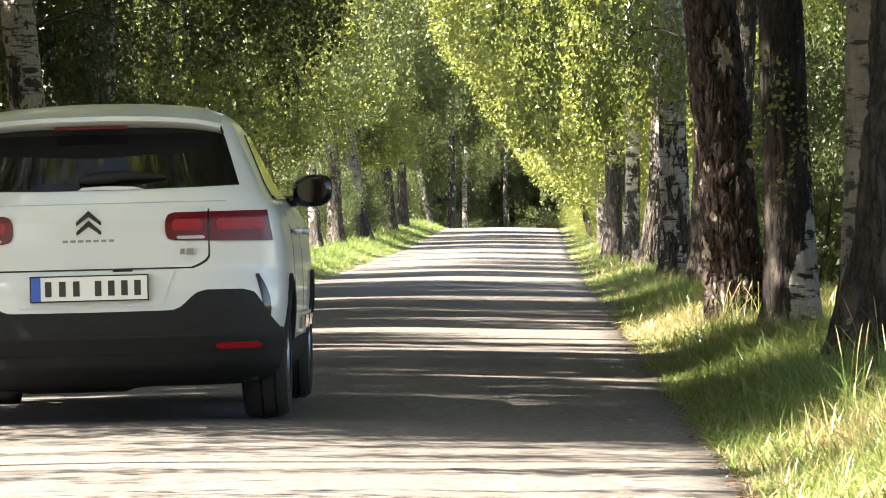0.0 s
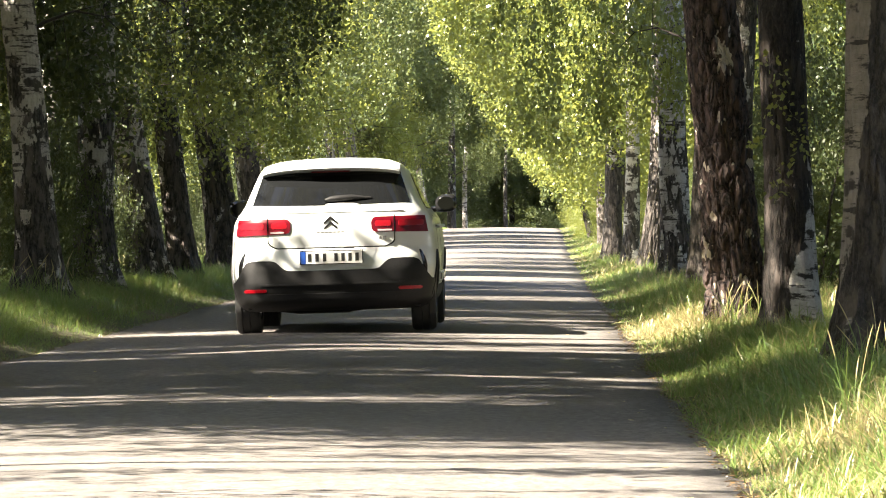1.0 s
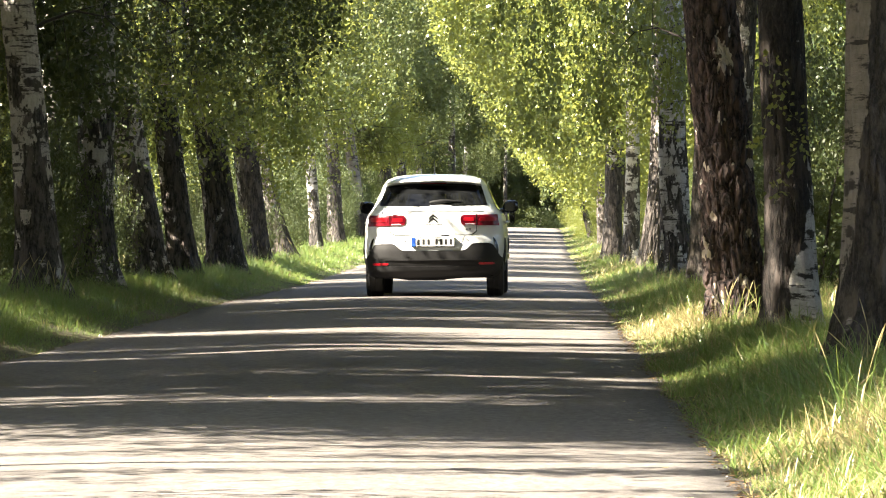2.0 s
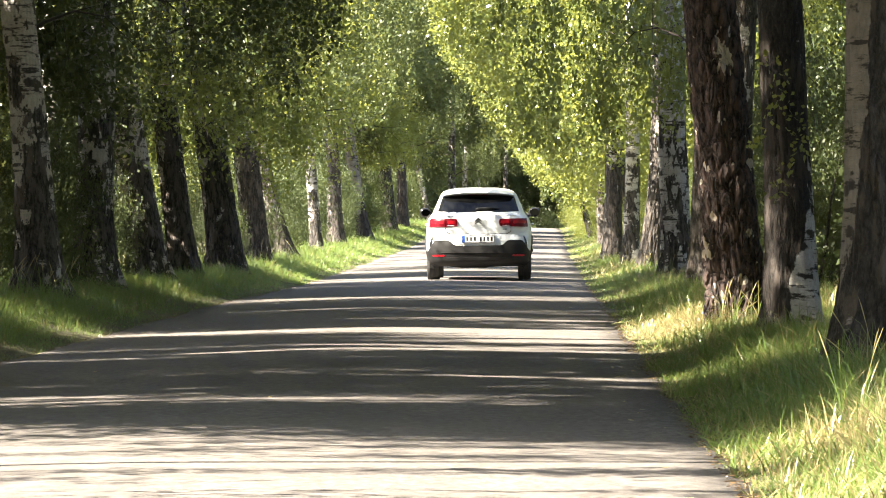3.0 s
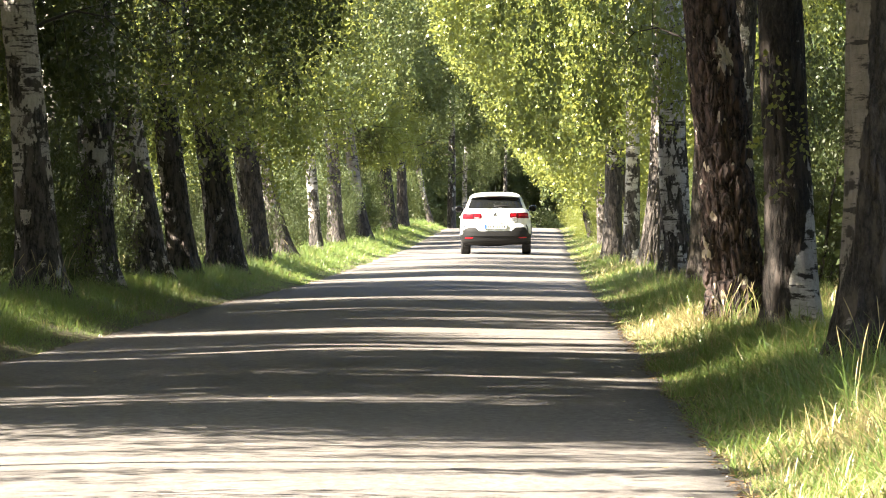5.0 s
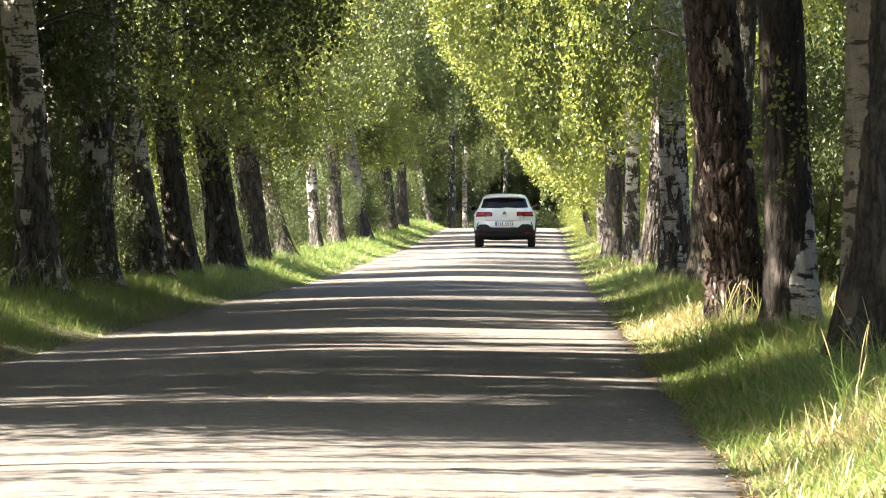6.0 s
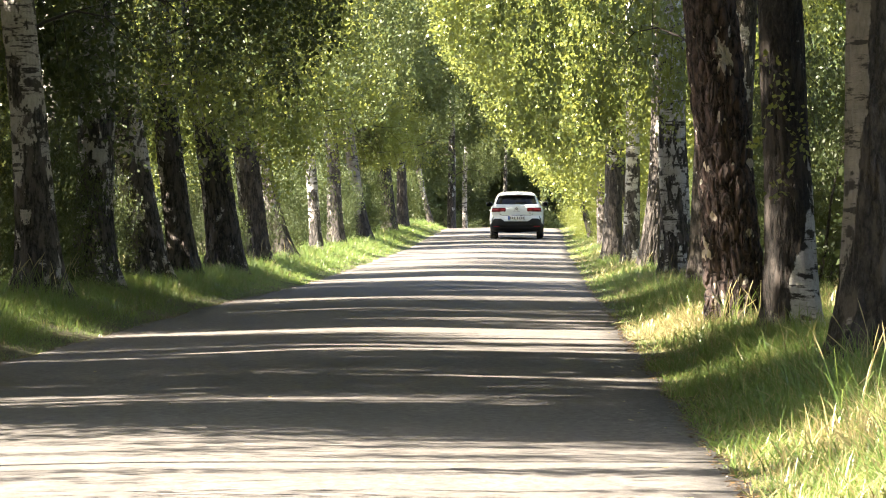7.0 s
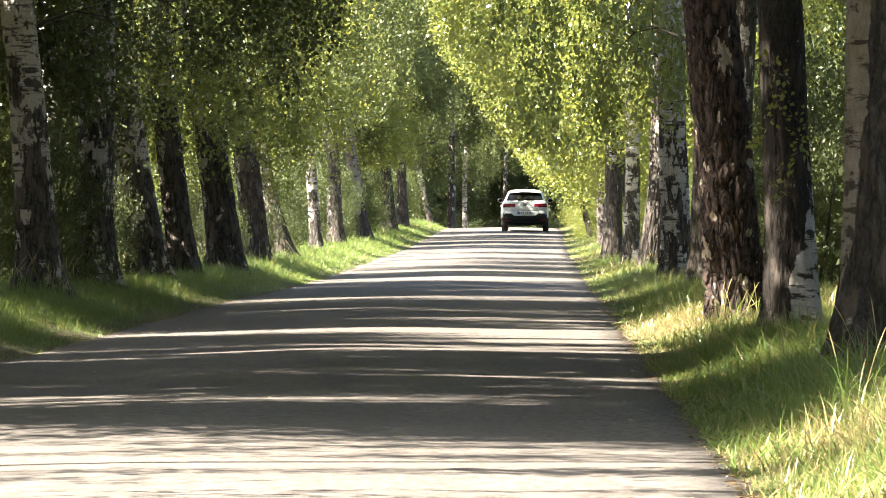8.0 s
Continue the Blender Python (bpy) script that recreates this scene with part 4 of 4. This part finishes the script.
def build_wheel(side, y):
    hub = new("wheel")
    s = side
    lathe("tyre", [(s * -0.10, 0.20), (s * -0.105, 0.27), (s * -0.098, 0.312), (s * -0.07, WHEEL_R), (s * -0.02, WHEEL_R), (s * -0.017, WHEEL_R - 0.008), (s * -0.012, WHEEL_R - 0.008), (s * -0.009, WHEEL_R),
                   (s * 0.04, WHEEL_R), (s * 0.043, WHEEL_R - 0.008), (s * 0.049, WHEEL_R - 0.008), (s * 0.052, WHEEL_R), (s * 0.075, WHEEL_R - 0.004), (s * 0.10, 0.305), (s * 0.106, 0.27), (s * 0.10, 0.225)], 48, RUBBER, hub)
    rim = lathe("rim", [(s * -0.09, 0.20), (s * 0.02, 0.195), (s * 0.085, 0.215), (s * 0.098, 0.226), (s * 0.102, 0.222)], 40, ALLOY, hub, "dark alloy wheel rim")
    for k in range(5):
        t = 2 * math.pi * k / 5
        c, d = math.cos(t), math.sin(t)
        v = []
        for rr, hw, x in ((0.03, 0.035, 0.075), (0.215, 0.022, 0.09)):
            for dx in (0, -0.02):
                for w in (-hw, hw):
                    v.append((s * (x + dx), rr * c - w * d, rr * d + w * c))
        part("spoke", v, [(0, 1, 5, 4), (2, 3, 7, 6), (0, 2, 6, 4), (1, 3, 7, 5), (4, 5, 7, 6), (0, 1, 3, 2)], ALLOY, rim, "", False)
    lathe("hub_cap", [(s * 0.05, 0.06), (s * 0.085, 0.055), (s * 0.09, 0.0)], 20, ALLOY, rim)
    lathe("brake_disc", [(s * 0.0, 0.14), (s * 0.02, 0.14), (s * 0.02, 0.03)], 28, CHROME, rim)
    return hub


def build_car():
    car = tagged(new("car"), "white compact hatchback with black bumpers driving away along the road", "car")
    # shell, with hollow wheel arches
    zs = np.unique(np.concatenate([np.linspace(0.24, 1.0, 44), np.linspace(1.0, 1.40, 20), np.linspace(1.40, 1.512, 15)]))
    half = np.concatenate([np.linspace(0, 1, 27), np.linspace(1, 2, 70)[1:], np.linspace(2, 3, 17)[1:]])
    ring = np.concatenate([-half[:0:-1], half[:-1]])
    verts = []
    for z in zs:
        for a in ring:
            p = car_skin(a, float(z))
            for yc in (REAR_AXLE, FRONT_AXLE):
                if (p.y - yc) ** 2 + (z - 0.33) ** 2 < 0.362 ** 2 and abs(p.x) > 0.6:
                    p.x = math.copysign(0.60, p.x)
            verts.append(p)
    n = len(ring)
    faces = [(i * n + k, i * n + (k + 1) % n, (i + 1) * n + (k + 1) % n, (i + 1) * n + k) for i in range(len(zs) - 1) for k in range(n)]
    top = (len(zs) - 1) * n
    faces.append(tuple(range(top, top + n)))
    body = part("body", verts, faces, PAINT, car, "pearl white painted body shell")
    body.data.set_sharp_from_angle(angle=radians(38))
    # underside
    v = [(x, y, z) for z in (0.245, 0.36) for x, y in ((-0.72, 0.30), (0.72, 0.30), (0.58, 0.45), (0.58, 3.7), (0.7, 3.95), (-0.7, 3.95), (-0.58, 3.7), (-0.58, 0.45))]
    m = 8
    part("underbody", v, [tuple(range(m)), tuple(range(2 * m - 1, m - 1, -1))] + [(i, (i + 1) % m, (i + 1) % m + m, i + m) for i in range(m)], PLASTIC, car, "black underbody", False)
    v, f = tube([(-0.66, REAR_AXLE, 0.30), (0, REAR_AXLE - 0.05, 0.26), (0.66, REAR_AXLE, 0.30)], [0.05, 0.06, 0.05], 10)
    part("rear_axle", v, f, PLASTIC, car, "black rear axle beam")
    v, f = tube([(-0.55, 0.42, 0.275), (-0.3, 0.36, 0.265), (0.12, 0.36, 0.265), (0.2, 0.42, 0.27)], [0.04, 0.06, 0.06, 0.04], 12)
    part("silencer", v, f, PLASTIC, car, "dark exhaust silencer")

    # black lower bumper with its stepped upper edge
    def bumper(u, v):
        a = -0.93 + 1.86 * u
        x = abs(car_skin(a, 0.5).x)
        topz = float(np.interp(x, [0, 0.36, 0.40, 0.455, 0.50, 0.66, 0.71, 0.78, 0.815, 0.857], [0.568, 0.570, 0.585, 0.640, 0.655, 0.655, 0.64, 0.53, 0.485, 0.47]))
        return a, 0.236 + (topz - 0.236) * v
    bump = skin_panel("rear_bumper", bumper, 93, 16, 0.010, PLASTIC, car, "black unpainted plastic rear bumper", 0.02)
    insert = lambda u, v: (a_of_x((-1 + 2 * u) * (0.50 + 0.06 * v), 0.246 + 0.135 * v), 0.246 + 0.135 * v)
    skin_panel("lower_insert", insert, 30, 8, 0.016, PLASTIC, bump, "black lower insert", 0.02)
    ledge = lambda u, v: (a_of_x((-1 + 2 * u) * 0.60, 0.452 + 0.012 * v), 0.452 + 0.012 * v)
    skin_panel("ledge", ledge, 30, 3, 0.020, PLASTIC, bump, "", 0.02)
    for s in (-1, 1):
        skin_panel("reflector", rounded(min(s * 0.545, s * 0.735), max(s * 0.545, s * 0.735), 0.398, 0.424, 0.012), 14, 5, 0.015, RED_BRIGHT, bump, "slim red reflector", 0.01)

        # the dark crescent slot at the corner
        def slot(u, v, s=s):
            z = 0.535 + 0.185 * v
            x = 0.775 - 0.045 * (v ** 2) + (u - 0.5) * 0.026 * (0.35 + 1.3 * math.sin(math.pi * min(1, 0.15 + 0.8 * v)) * 0.7)
            return a_of_x(s * x, z), z
        skin_panel("corner_vent", slot, 5, 16, 0.004, GLOSS_BLACK, car, "black crescent-shaped vent", 0.01)

    # tailgate
    def gate(u, v):
        z = 0.760 + 0.265 * v
        cut = 0.075 * max(0, 1 - v * 4.5) ** 2.2
        wide = 0.522 - cut
        return a_of_x(-wide + 2 * wide * u, z), z
    gate_ob = skin_panel("tailgate", gate, 44, 26, 0.005, PAINT, car, "white painted tailgate", 0.012)
    def gap(u, v):
        z = 0.752 + 0.262 * v
        wide = 0.530 - 0.075 * max(0, 1 - v * 4.5) ** 2.2
        return a_of_x(-wide + 2 * wide * u, z), z
    skin_panel("tailgate_gap", gap, 44, 26, 0.0015, GLOSS_BLACK, gate_ob, "dark gap round the tailgate", 0.004)
    skin_panel("release_switch", rounded(0.10, 0.19, 0.742, 0.756, 0.004), 6, 4, 0.008, PLASTIC, gate_ob, "", 0.006)
    crease = lambda u, v: (a_of_x(-0.60 + 1.20 * u, 1.046 + 0.006 * v), 1.046 + 0.006 * v)
    skin_panel("crease", crease, 30, 3, 0.009, PAINT, gate_ob, "", 0.01)
    y0 = 0.039
    for zc in (0.925, 0.968):
        out = [(-0.055, zc), (0, zc + 0.05), (0.055, zc), (0.055, zc - 0.018), (0, zc + 0.022), (-0.055, zc - 0.018)]
        extrude_shape("emblem", out, y0, y0 + 0.03, GLOSS_BLACK, gate_ob, "dark chrome chevron emblem")
    for k in range(7):
        x = -0.105 + k * 0.034
        extrude_shape("letter_bar", [(x - 0.012, 0.878), (x + 0.012, 0.878), (x + 0.012, 0.889), (x - 0.012, 0.889)], y0 + 0.001, y0 + 0.03, ALLOY, gate_ob)
    for x in (0.405, 0.445):
        extrude_shape("letter_bar", [(x - 0.015, 0.815), (x + 0.015, 0.815), (x + 0.015, 0.84), (x - 0.015, 0.84)], 0.061, 0.10, ALLOY, gate_ob)

    # number plate in its shallow recess
    def recess(u, v):
        z = 0.590 + 0.155 * v
        wide = 0.315 + 0.06 * v
        return a_of_x(-wide + 2 * wide * u, z), z
    skin_panel("plate_recess", recess, 24, 8, 0.006, PAINT, car, "white painted plate surround", 0.012)
    plate = extrude_shape("number_plate", [(-0.262, 0.617), (0.262, 0.617), (0.262, 0.733), (-0.262, 0.733)], -0.022, 0.03, GLOSS_BLACK, car, "white number plate in a black holder")
    extrude_shape("plate_face", [(-0.256, 0.623), (0.256, 0.623), (0.256, 0.727), (-0.256, 0.727)], -0.026, -0.018, PLATE_WHITE, plate, "white plate face")
    extrude_shape("blue_band", [(-0.256, 0.623), (-0.214, 0.623), (-0.214, 0.727), (-0.256, 0.727)], -0.029, -0.02, PLATE_BLUE, plate, "blue band")
    for k, x in enumerate((-0.180, -0.118, -0.056, 0.040, 0.098, 0.156, 0.214)):
        extrude_shape("plate_bar", [(x - 0.0145, 0.641), (x + 0.0145, 0.641), (x + 0.0145, 0.708), (x - 0.0145, 0.708)], -0.0285, -0.02, PLATE_INK, plate)

    # tail lights
    for s in (-1, 1):
        x0, x1 = sorted((s * 0.335, s * 0.772))

        def lamp(u, v, s=s):
            q = abs(2 * v - 1)
            cut = 0.045 * (1 - (1 - q ** 2.6) ** (1 / 2.6))
            z = 0.876 + 0.122 * v - 0.010 * u * (1 - v)
            xi, xo = 0.335 + cut, 0.790 - 0.022 * v
            x = xi + (xo - xi) * u
            return a_of_x(s * min(x, 0.80), z), z
        light = skin_panel("tail_light", lamp, 40, 20, 0.016, RED_LENS, car, "dark red tail light with rounded inner end", 0.02)
        for xa, xb in ((0.365, 0.495), (0.555, 0.755)):
            skin_panel("lens", rounded(*sorted((s * xa, s * xb)), 0.920, 0.968, 0.012), 12, 8, 0.020, RED_BRIGHT, light, "bright red lamp lens", 0.008)
            if xa < 0.5:
                skin_panel("clear_strip", rounded(*sorted((s * (xa + 0.02), s * (xb + 0.01))), 0.882, 0.896, 0.006), 10, 4, 0.020, CLEAR_LENS, light, "clear reversing lamp strip", 0.008)
            skin_panel("divider", rounded(*sorted((s * 0.518, s * 0.527)), 0.872, 0.996, 0.001), 3, 8, 0.0185, GLOSS_BLACK, light, "", 0.008)

    # glass
    def rear_glass(u, v):
        z = 1.118 + 0.265 * v
        wide = 0.655 - 0.085 * v - 0.02 * max(0, v - 0.85) / 0.15
        dip = 0.012 * (1 - v) * (1 - (2 * u - 1) ** 2)
        return a_of_x(-wide + 2 * wide * u, z), z - dip
    glass = skin_panel("rear_window", rear_glass, 40, 16, 0.006, TINTED, car, "dark tinted rear window", 0.01)
    frit = lambda u, v: (a_of_x((-1 + 2 * u) * (0.58 - 0.012 * v), 1.352 + 0.03 * v), 1.352 + 0.03 * v)
    skin_panel("top_band", frit, 30, 4, 0.008, GLOSS_BLACK, glass, "black band along the window's upper edge", 0.003)
    v, f = tube([(-0.045, 0.125, 1.150), (0.0, 0.128, 1.158), (0.08, 0.130, 1.164), (0.18, 0.142, 1.170), (0.34, 0.170, 1.160)], [0.012, 0.024, 0.027, 0.022, 0.010], 8)
    wiper = part("wiper", v, f, PLASTIC, glass, "black rear wiper arm")
    extrude_shape("wiper_base", [(-0.05, 1.108), (0.25, 1.108), (0.20, 1.120), (0.08, 1.125), (-0.03, 1.121)], 0.112, 0.16, PAINT, glass, "white wiper cowl")
    for s in (-1, 1):
        def side_glass(u, v, s=s):
            z = 1.075 + 0.285 * v
            back, fore = 1.06 + 0.24 * v, 2.95 - 0.75 * v
            return a_of_y(back + (fore - back) * u, z, s), z
        skin_panel("side_window", side_glass, 30, 10, 0.006, TINTED, car, "dark tinted side window", 0.01)
        trim = lambda u, v, s=s: (a_of_y(1.00 + 1.9 * u, 1.062, s), 1.056 + 0.014 * v)
        skin_panel("window_trim", trim, 20, 3, 0.010, GLOSS_BLACK, car, "", 0.008)
        sill = lambda u, v, s=s: (a_of_y(1.11 + 1.85 * u, 0.28, s), 0.245 + 0.16 * v)
        skin_panel("sill", sill, 24, 6, 0.012, PLASTIC, car, "black plastic sill", 0.02)
        bump_side = lambda u, v, s=s: (a_of_y(1.25 + 1.45 * u, 0.47, s), 0.44 + 0.085 * v)
        pad = skin_panel("door_bump", bump_side, 24, 8, 0.022, PAINT, car, "white padded strip along the doors", 0.03)
        for k in range(3):
            cap = lambda u, v, s=s, k=k: (a_of_y(1.32 + 0.48 * k + 0.36 * u, 0.48, s), 0.455 + 0.055 * v)
            skin_panel("capsule", cap, 8, 5, 0.034, ALLOY if k == 0 else GLOSS_BLACK, pad, "", 0.02)
        for yd in (1.28, 2.22):
            gap = lambda u, v, s=s, yd=yd: (a_of_y(yd + 0.008 * u - 0.1 * max(0, v - 0.6), 0.42 + 0.62 * v, s), 0.42 + 0.62 * v)
            skin_panel("door_gap", gap, 3, 12, 0.0015, GLOSS_BLACK, car, "", 0.003)
            v, f = tube([(s * 0.846, yd + 0.05, 0.905), (s * 0.878, yd + 0.09, 0.91), (s * 0.878, yd + 0.21, 0.91), (s * 0.848, yd + 0.25, 0.905)], [0.014, 0.016, 0.016, 0.014], 8)
            part("door_handle", v, f, PAINT, car, "white door handle")
        # arches: a black lip round each wheel
        for yc in (REAR_AXLE, FRONT_AXLE):
            v, q, segs = [], [], 26
            for k in range(segs + 1):
                t = -0.25 + (math.pi + 0.5) * k / segs
                for r, off in ((0.352, -0.10), (0.350, 0.010), (0.366, 0.016), (0.384, 0.012), (0.390, -0.02)):
                    y, z = yc + r * math.cos(t), max(0.20, 0.33 + r * math.sin(t))
                    x = abs(car_skin(a_of_y(max(y, 0.2), z, 1), z).x) if y < 3.3 else float(np.interp(z, _Z, _W)) - 0.05 * max(0, y - 3.4)
                    v.append((s * (x + off), y, z))
            for k in range(segs):
                for j in range(4):
                    q.append((k * 5 + j, k * 5 + j + 1, k * 5 + j + 6, k * 5 + j + 5))
            part("wheel_arch", v, q, PLASTIC, car, "black plastic wheel arch trim")
        # mirror on its stalk
        v, f = [], []
        for i in range(9):
            t = -1 + 2 * i / 8
            for k in range(14):
                b = 2 * math.pi * k / 14
                cx, cz = math.cos(b), math.sin(b)
                r = max(0.02, (1 - abs(t) ** 3)) ** 0.5
                v.append((s * (0.905 + 0.098 * r * math.copysign(abs(cx) ** 0.7, cx) - 0.01 * t), 2.50 + 0.075 * t, 1.105 + 0.080 * r * math.copysign(abs(cz) ** 0.7, cz) + 0.01 * cx))
        f = [(i * 14 + k, i * 14 + (k + 1) % 14, (i + 1) * 14 + (k + 1) % 14, (i + 1) * 14 + k) for i in range(8) for k in range(14)] + [tuple(range(14)), tuple(range(112, 126))]
        mirror = part("wing_mirror", v, f, GLOSS_BLACK, car, "gloss black wing mirror")
        extrude_shape("mirror_glass", [(s * (0.905 + 0.074 * math.cos(k * math.pi / 8)), 1.105 + 0.058 * math.sin(k * math.pi / 8)) for k in range(16)], 2.424, 2.43, MIRROR, mirror, "dark mirror glass")
        v, f = tube([(s * 0.74, 2.56, 1.05), (s * 0.80, 2.54, 1.055), (s * 0.87, 2.51, 1.07)], [0.035, 0.028, 0.03], 8)
        part("mirror_stalk", v, f, GLOSS_BLACK, mirror)

    # roof spoiler, its lamp, aerial
    v, f = [], []
    cols = 25
    for i in range(cols):
        u = -1 + 2 * i / (cols - 1)
        x, drop = 0.575 * u, 0.022 * u * u + 0.020 * abs(u) ** 6
        back = 0.235 + 0.10 * u * u + 0.05 * abs(u) ** 8
        for y, z in ((back + 0.16, 1.385 - drop), (back + 0.01, 1.408 - drop), (back - 0.004, 1.418 - drop), (back + 0.01, 1.438 - drop), (back + 0.14, 1.468 - drop), (back + 0.34, 1.500 - drop * 1.3), (back + 0.56, 1.509 - drop * 1.5)):
            v.append((x, y, z))
    f = [(i * 7 + j, i * 7 + j + 1, i * 7 + j + 8, i * 7 + j + 7) for i in range(cols - 1) for j in range(6)]
    spoiler = part("roof_spoiler", v, f, PAINT, car, "white roof spoiler over the rear window")
    spoiler.data.set_sharp_from_angle(angle=radians(35))
    extrude_shape("brake_lamp", [(-0.16, 1.383), (0.16, 1.383), (0.16, 1.395), (-0.16, 1.395)], 0.296, 0.330, RED_LENS, spoiler, "dark red high brake lamp")
    v, f = tube([(0, 0.95, 1.498), (0, 0.86, 1.56), (0, 0.72, 1.67)], [0.016, 0.006, 0.003], 8)
    part("aerial", v, f, PLASTIC, car, "black roof aerial")
    wheels = []
    for y in (REAR_AXLE, FRONT_AXLE):
        for s in (-1, 1):
            w = build_wheel(s, y)
            w.parent = car
            wheels.append((w, s * TRACK, y))
    return car, wheels


CAR, WHEELS = build_car()


def motions():
    """The car draws away at a steady 70 km/h and drifts to the right half of the road."""
    times = np.array([0, 0.25, 0.5, 1.0, 1.7, 2.3, 3.0, 4.0, 4.7, 5.4, 6.0, 7.0, 8.0])
    across = np.array([-0.46, -0.43, -0.385, -0.21, 0.075, 0.33, 0.50, 0.48, 0.42, 0.42, 0.49, 0.72, 0.92])
    lean = np.array([-1.5, -1.5, -1.5, -1.7, -0.8, -0.5, -0.4, -0.5, -0.6, -0.5, -0.4, -0.3, -0.3])
    along = np.array([21.9, 26.8, 31.7, 41.3, 54.6, 66.4, 80.3, 100.0, 113.7, 127.3, 138.8, 158.7, 178.5])
    settle = lambda t: float(np.interp(t, [0, 0.25, 0.5, 1.0, 2.0], [0.062, 0.028, 0.003, 0.033, 0.0]))    # the springs give over the rough surface
    rows = []
    for t, x, y, r in zip(times, across, along.tolist(), lean):
        ahead = float(np.interp(t + 0.25, times, across) - np.interp(t - 0.25, times, across)) / (0.5 if 0 < t < 8 else 0.25)
        back = float(np.mean(road_z([x - 0.74, x + 0.74], y + REAR_AXLE)))
        fore = float(np.mean(road_z([x - 0.74, x + 0.74], y + FRONT_AXLE)))
        pitch = math.degrees(math.atan2(fore - back, FRONT_AXLE - REAR_AXLE))
        rows.append((float(t), pose(float(x), y, back - math.tan(radians(pitch)) * REAR_AXLE - settle(t), pitch, float(r), -math.degrees(math.atan2(ahead, 19.6)) + float(np.interp(t, [0, 1.0, 3.0], [0.9, 0.8, 0.3])))))
    walk(CAR, rows)
    for ob, place, turn, phase in STALKS:
        walk(ob, [(k * 0.4, pose(*place, 5 * math.sin(1.9 * k * 0.4 + phase), 6 * math.sin(1.3 * k * 0.4 + 2 * phase) + 3 * math.sin(3.1 * k * 0.4), turn)) for k in range(21)])
    # the rims repeat five-fold: in each thirtieth of a second they move on by 114 degrees, which shows as 42
    for w, x, y in WHEELS:
        walk(w, [(k / 15, pose(x, y, WHEEL_R + settle(k / 15), -84 * k)) for k in range(121)])


motions()
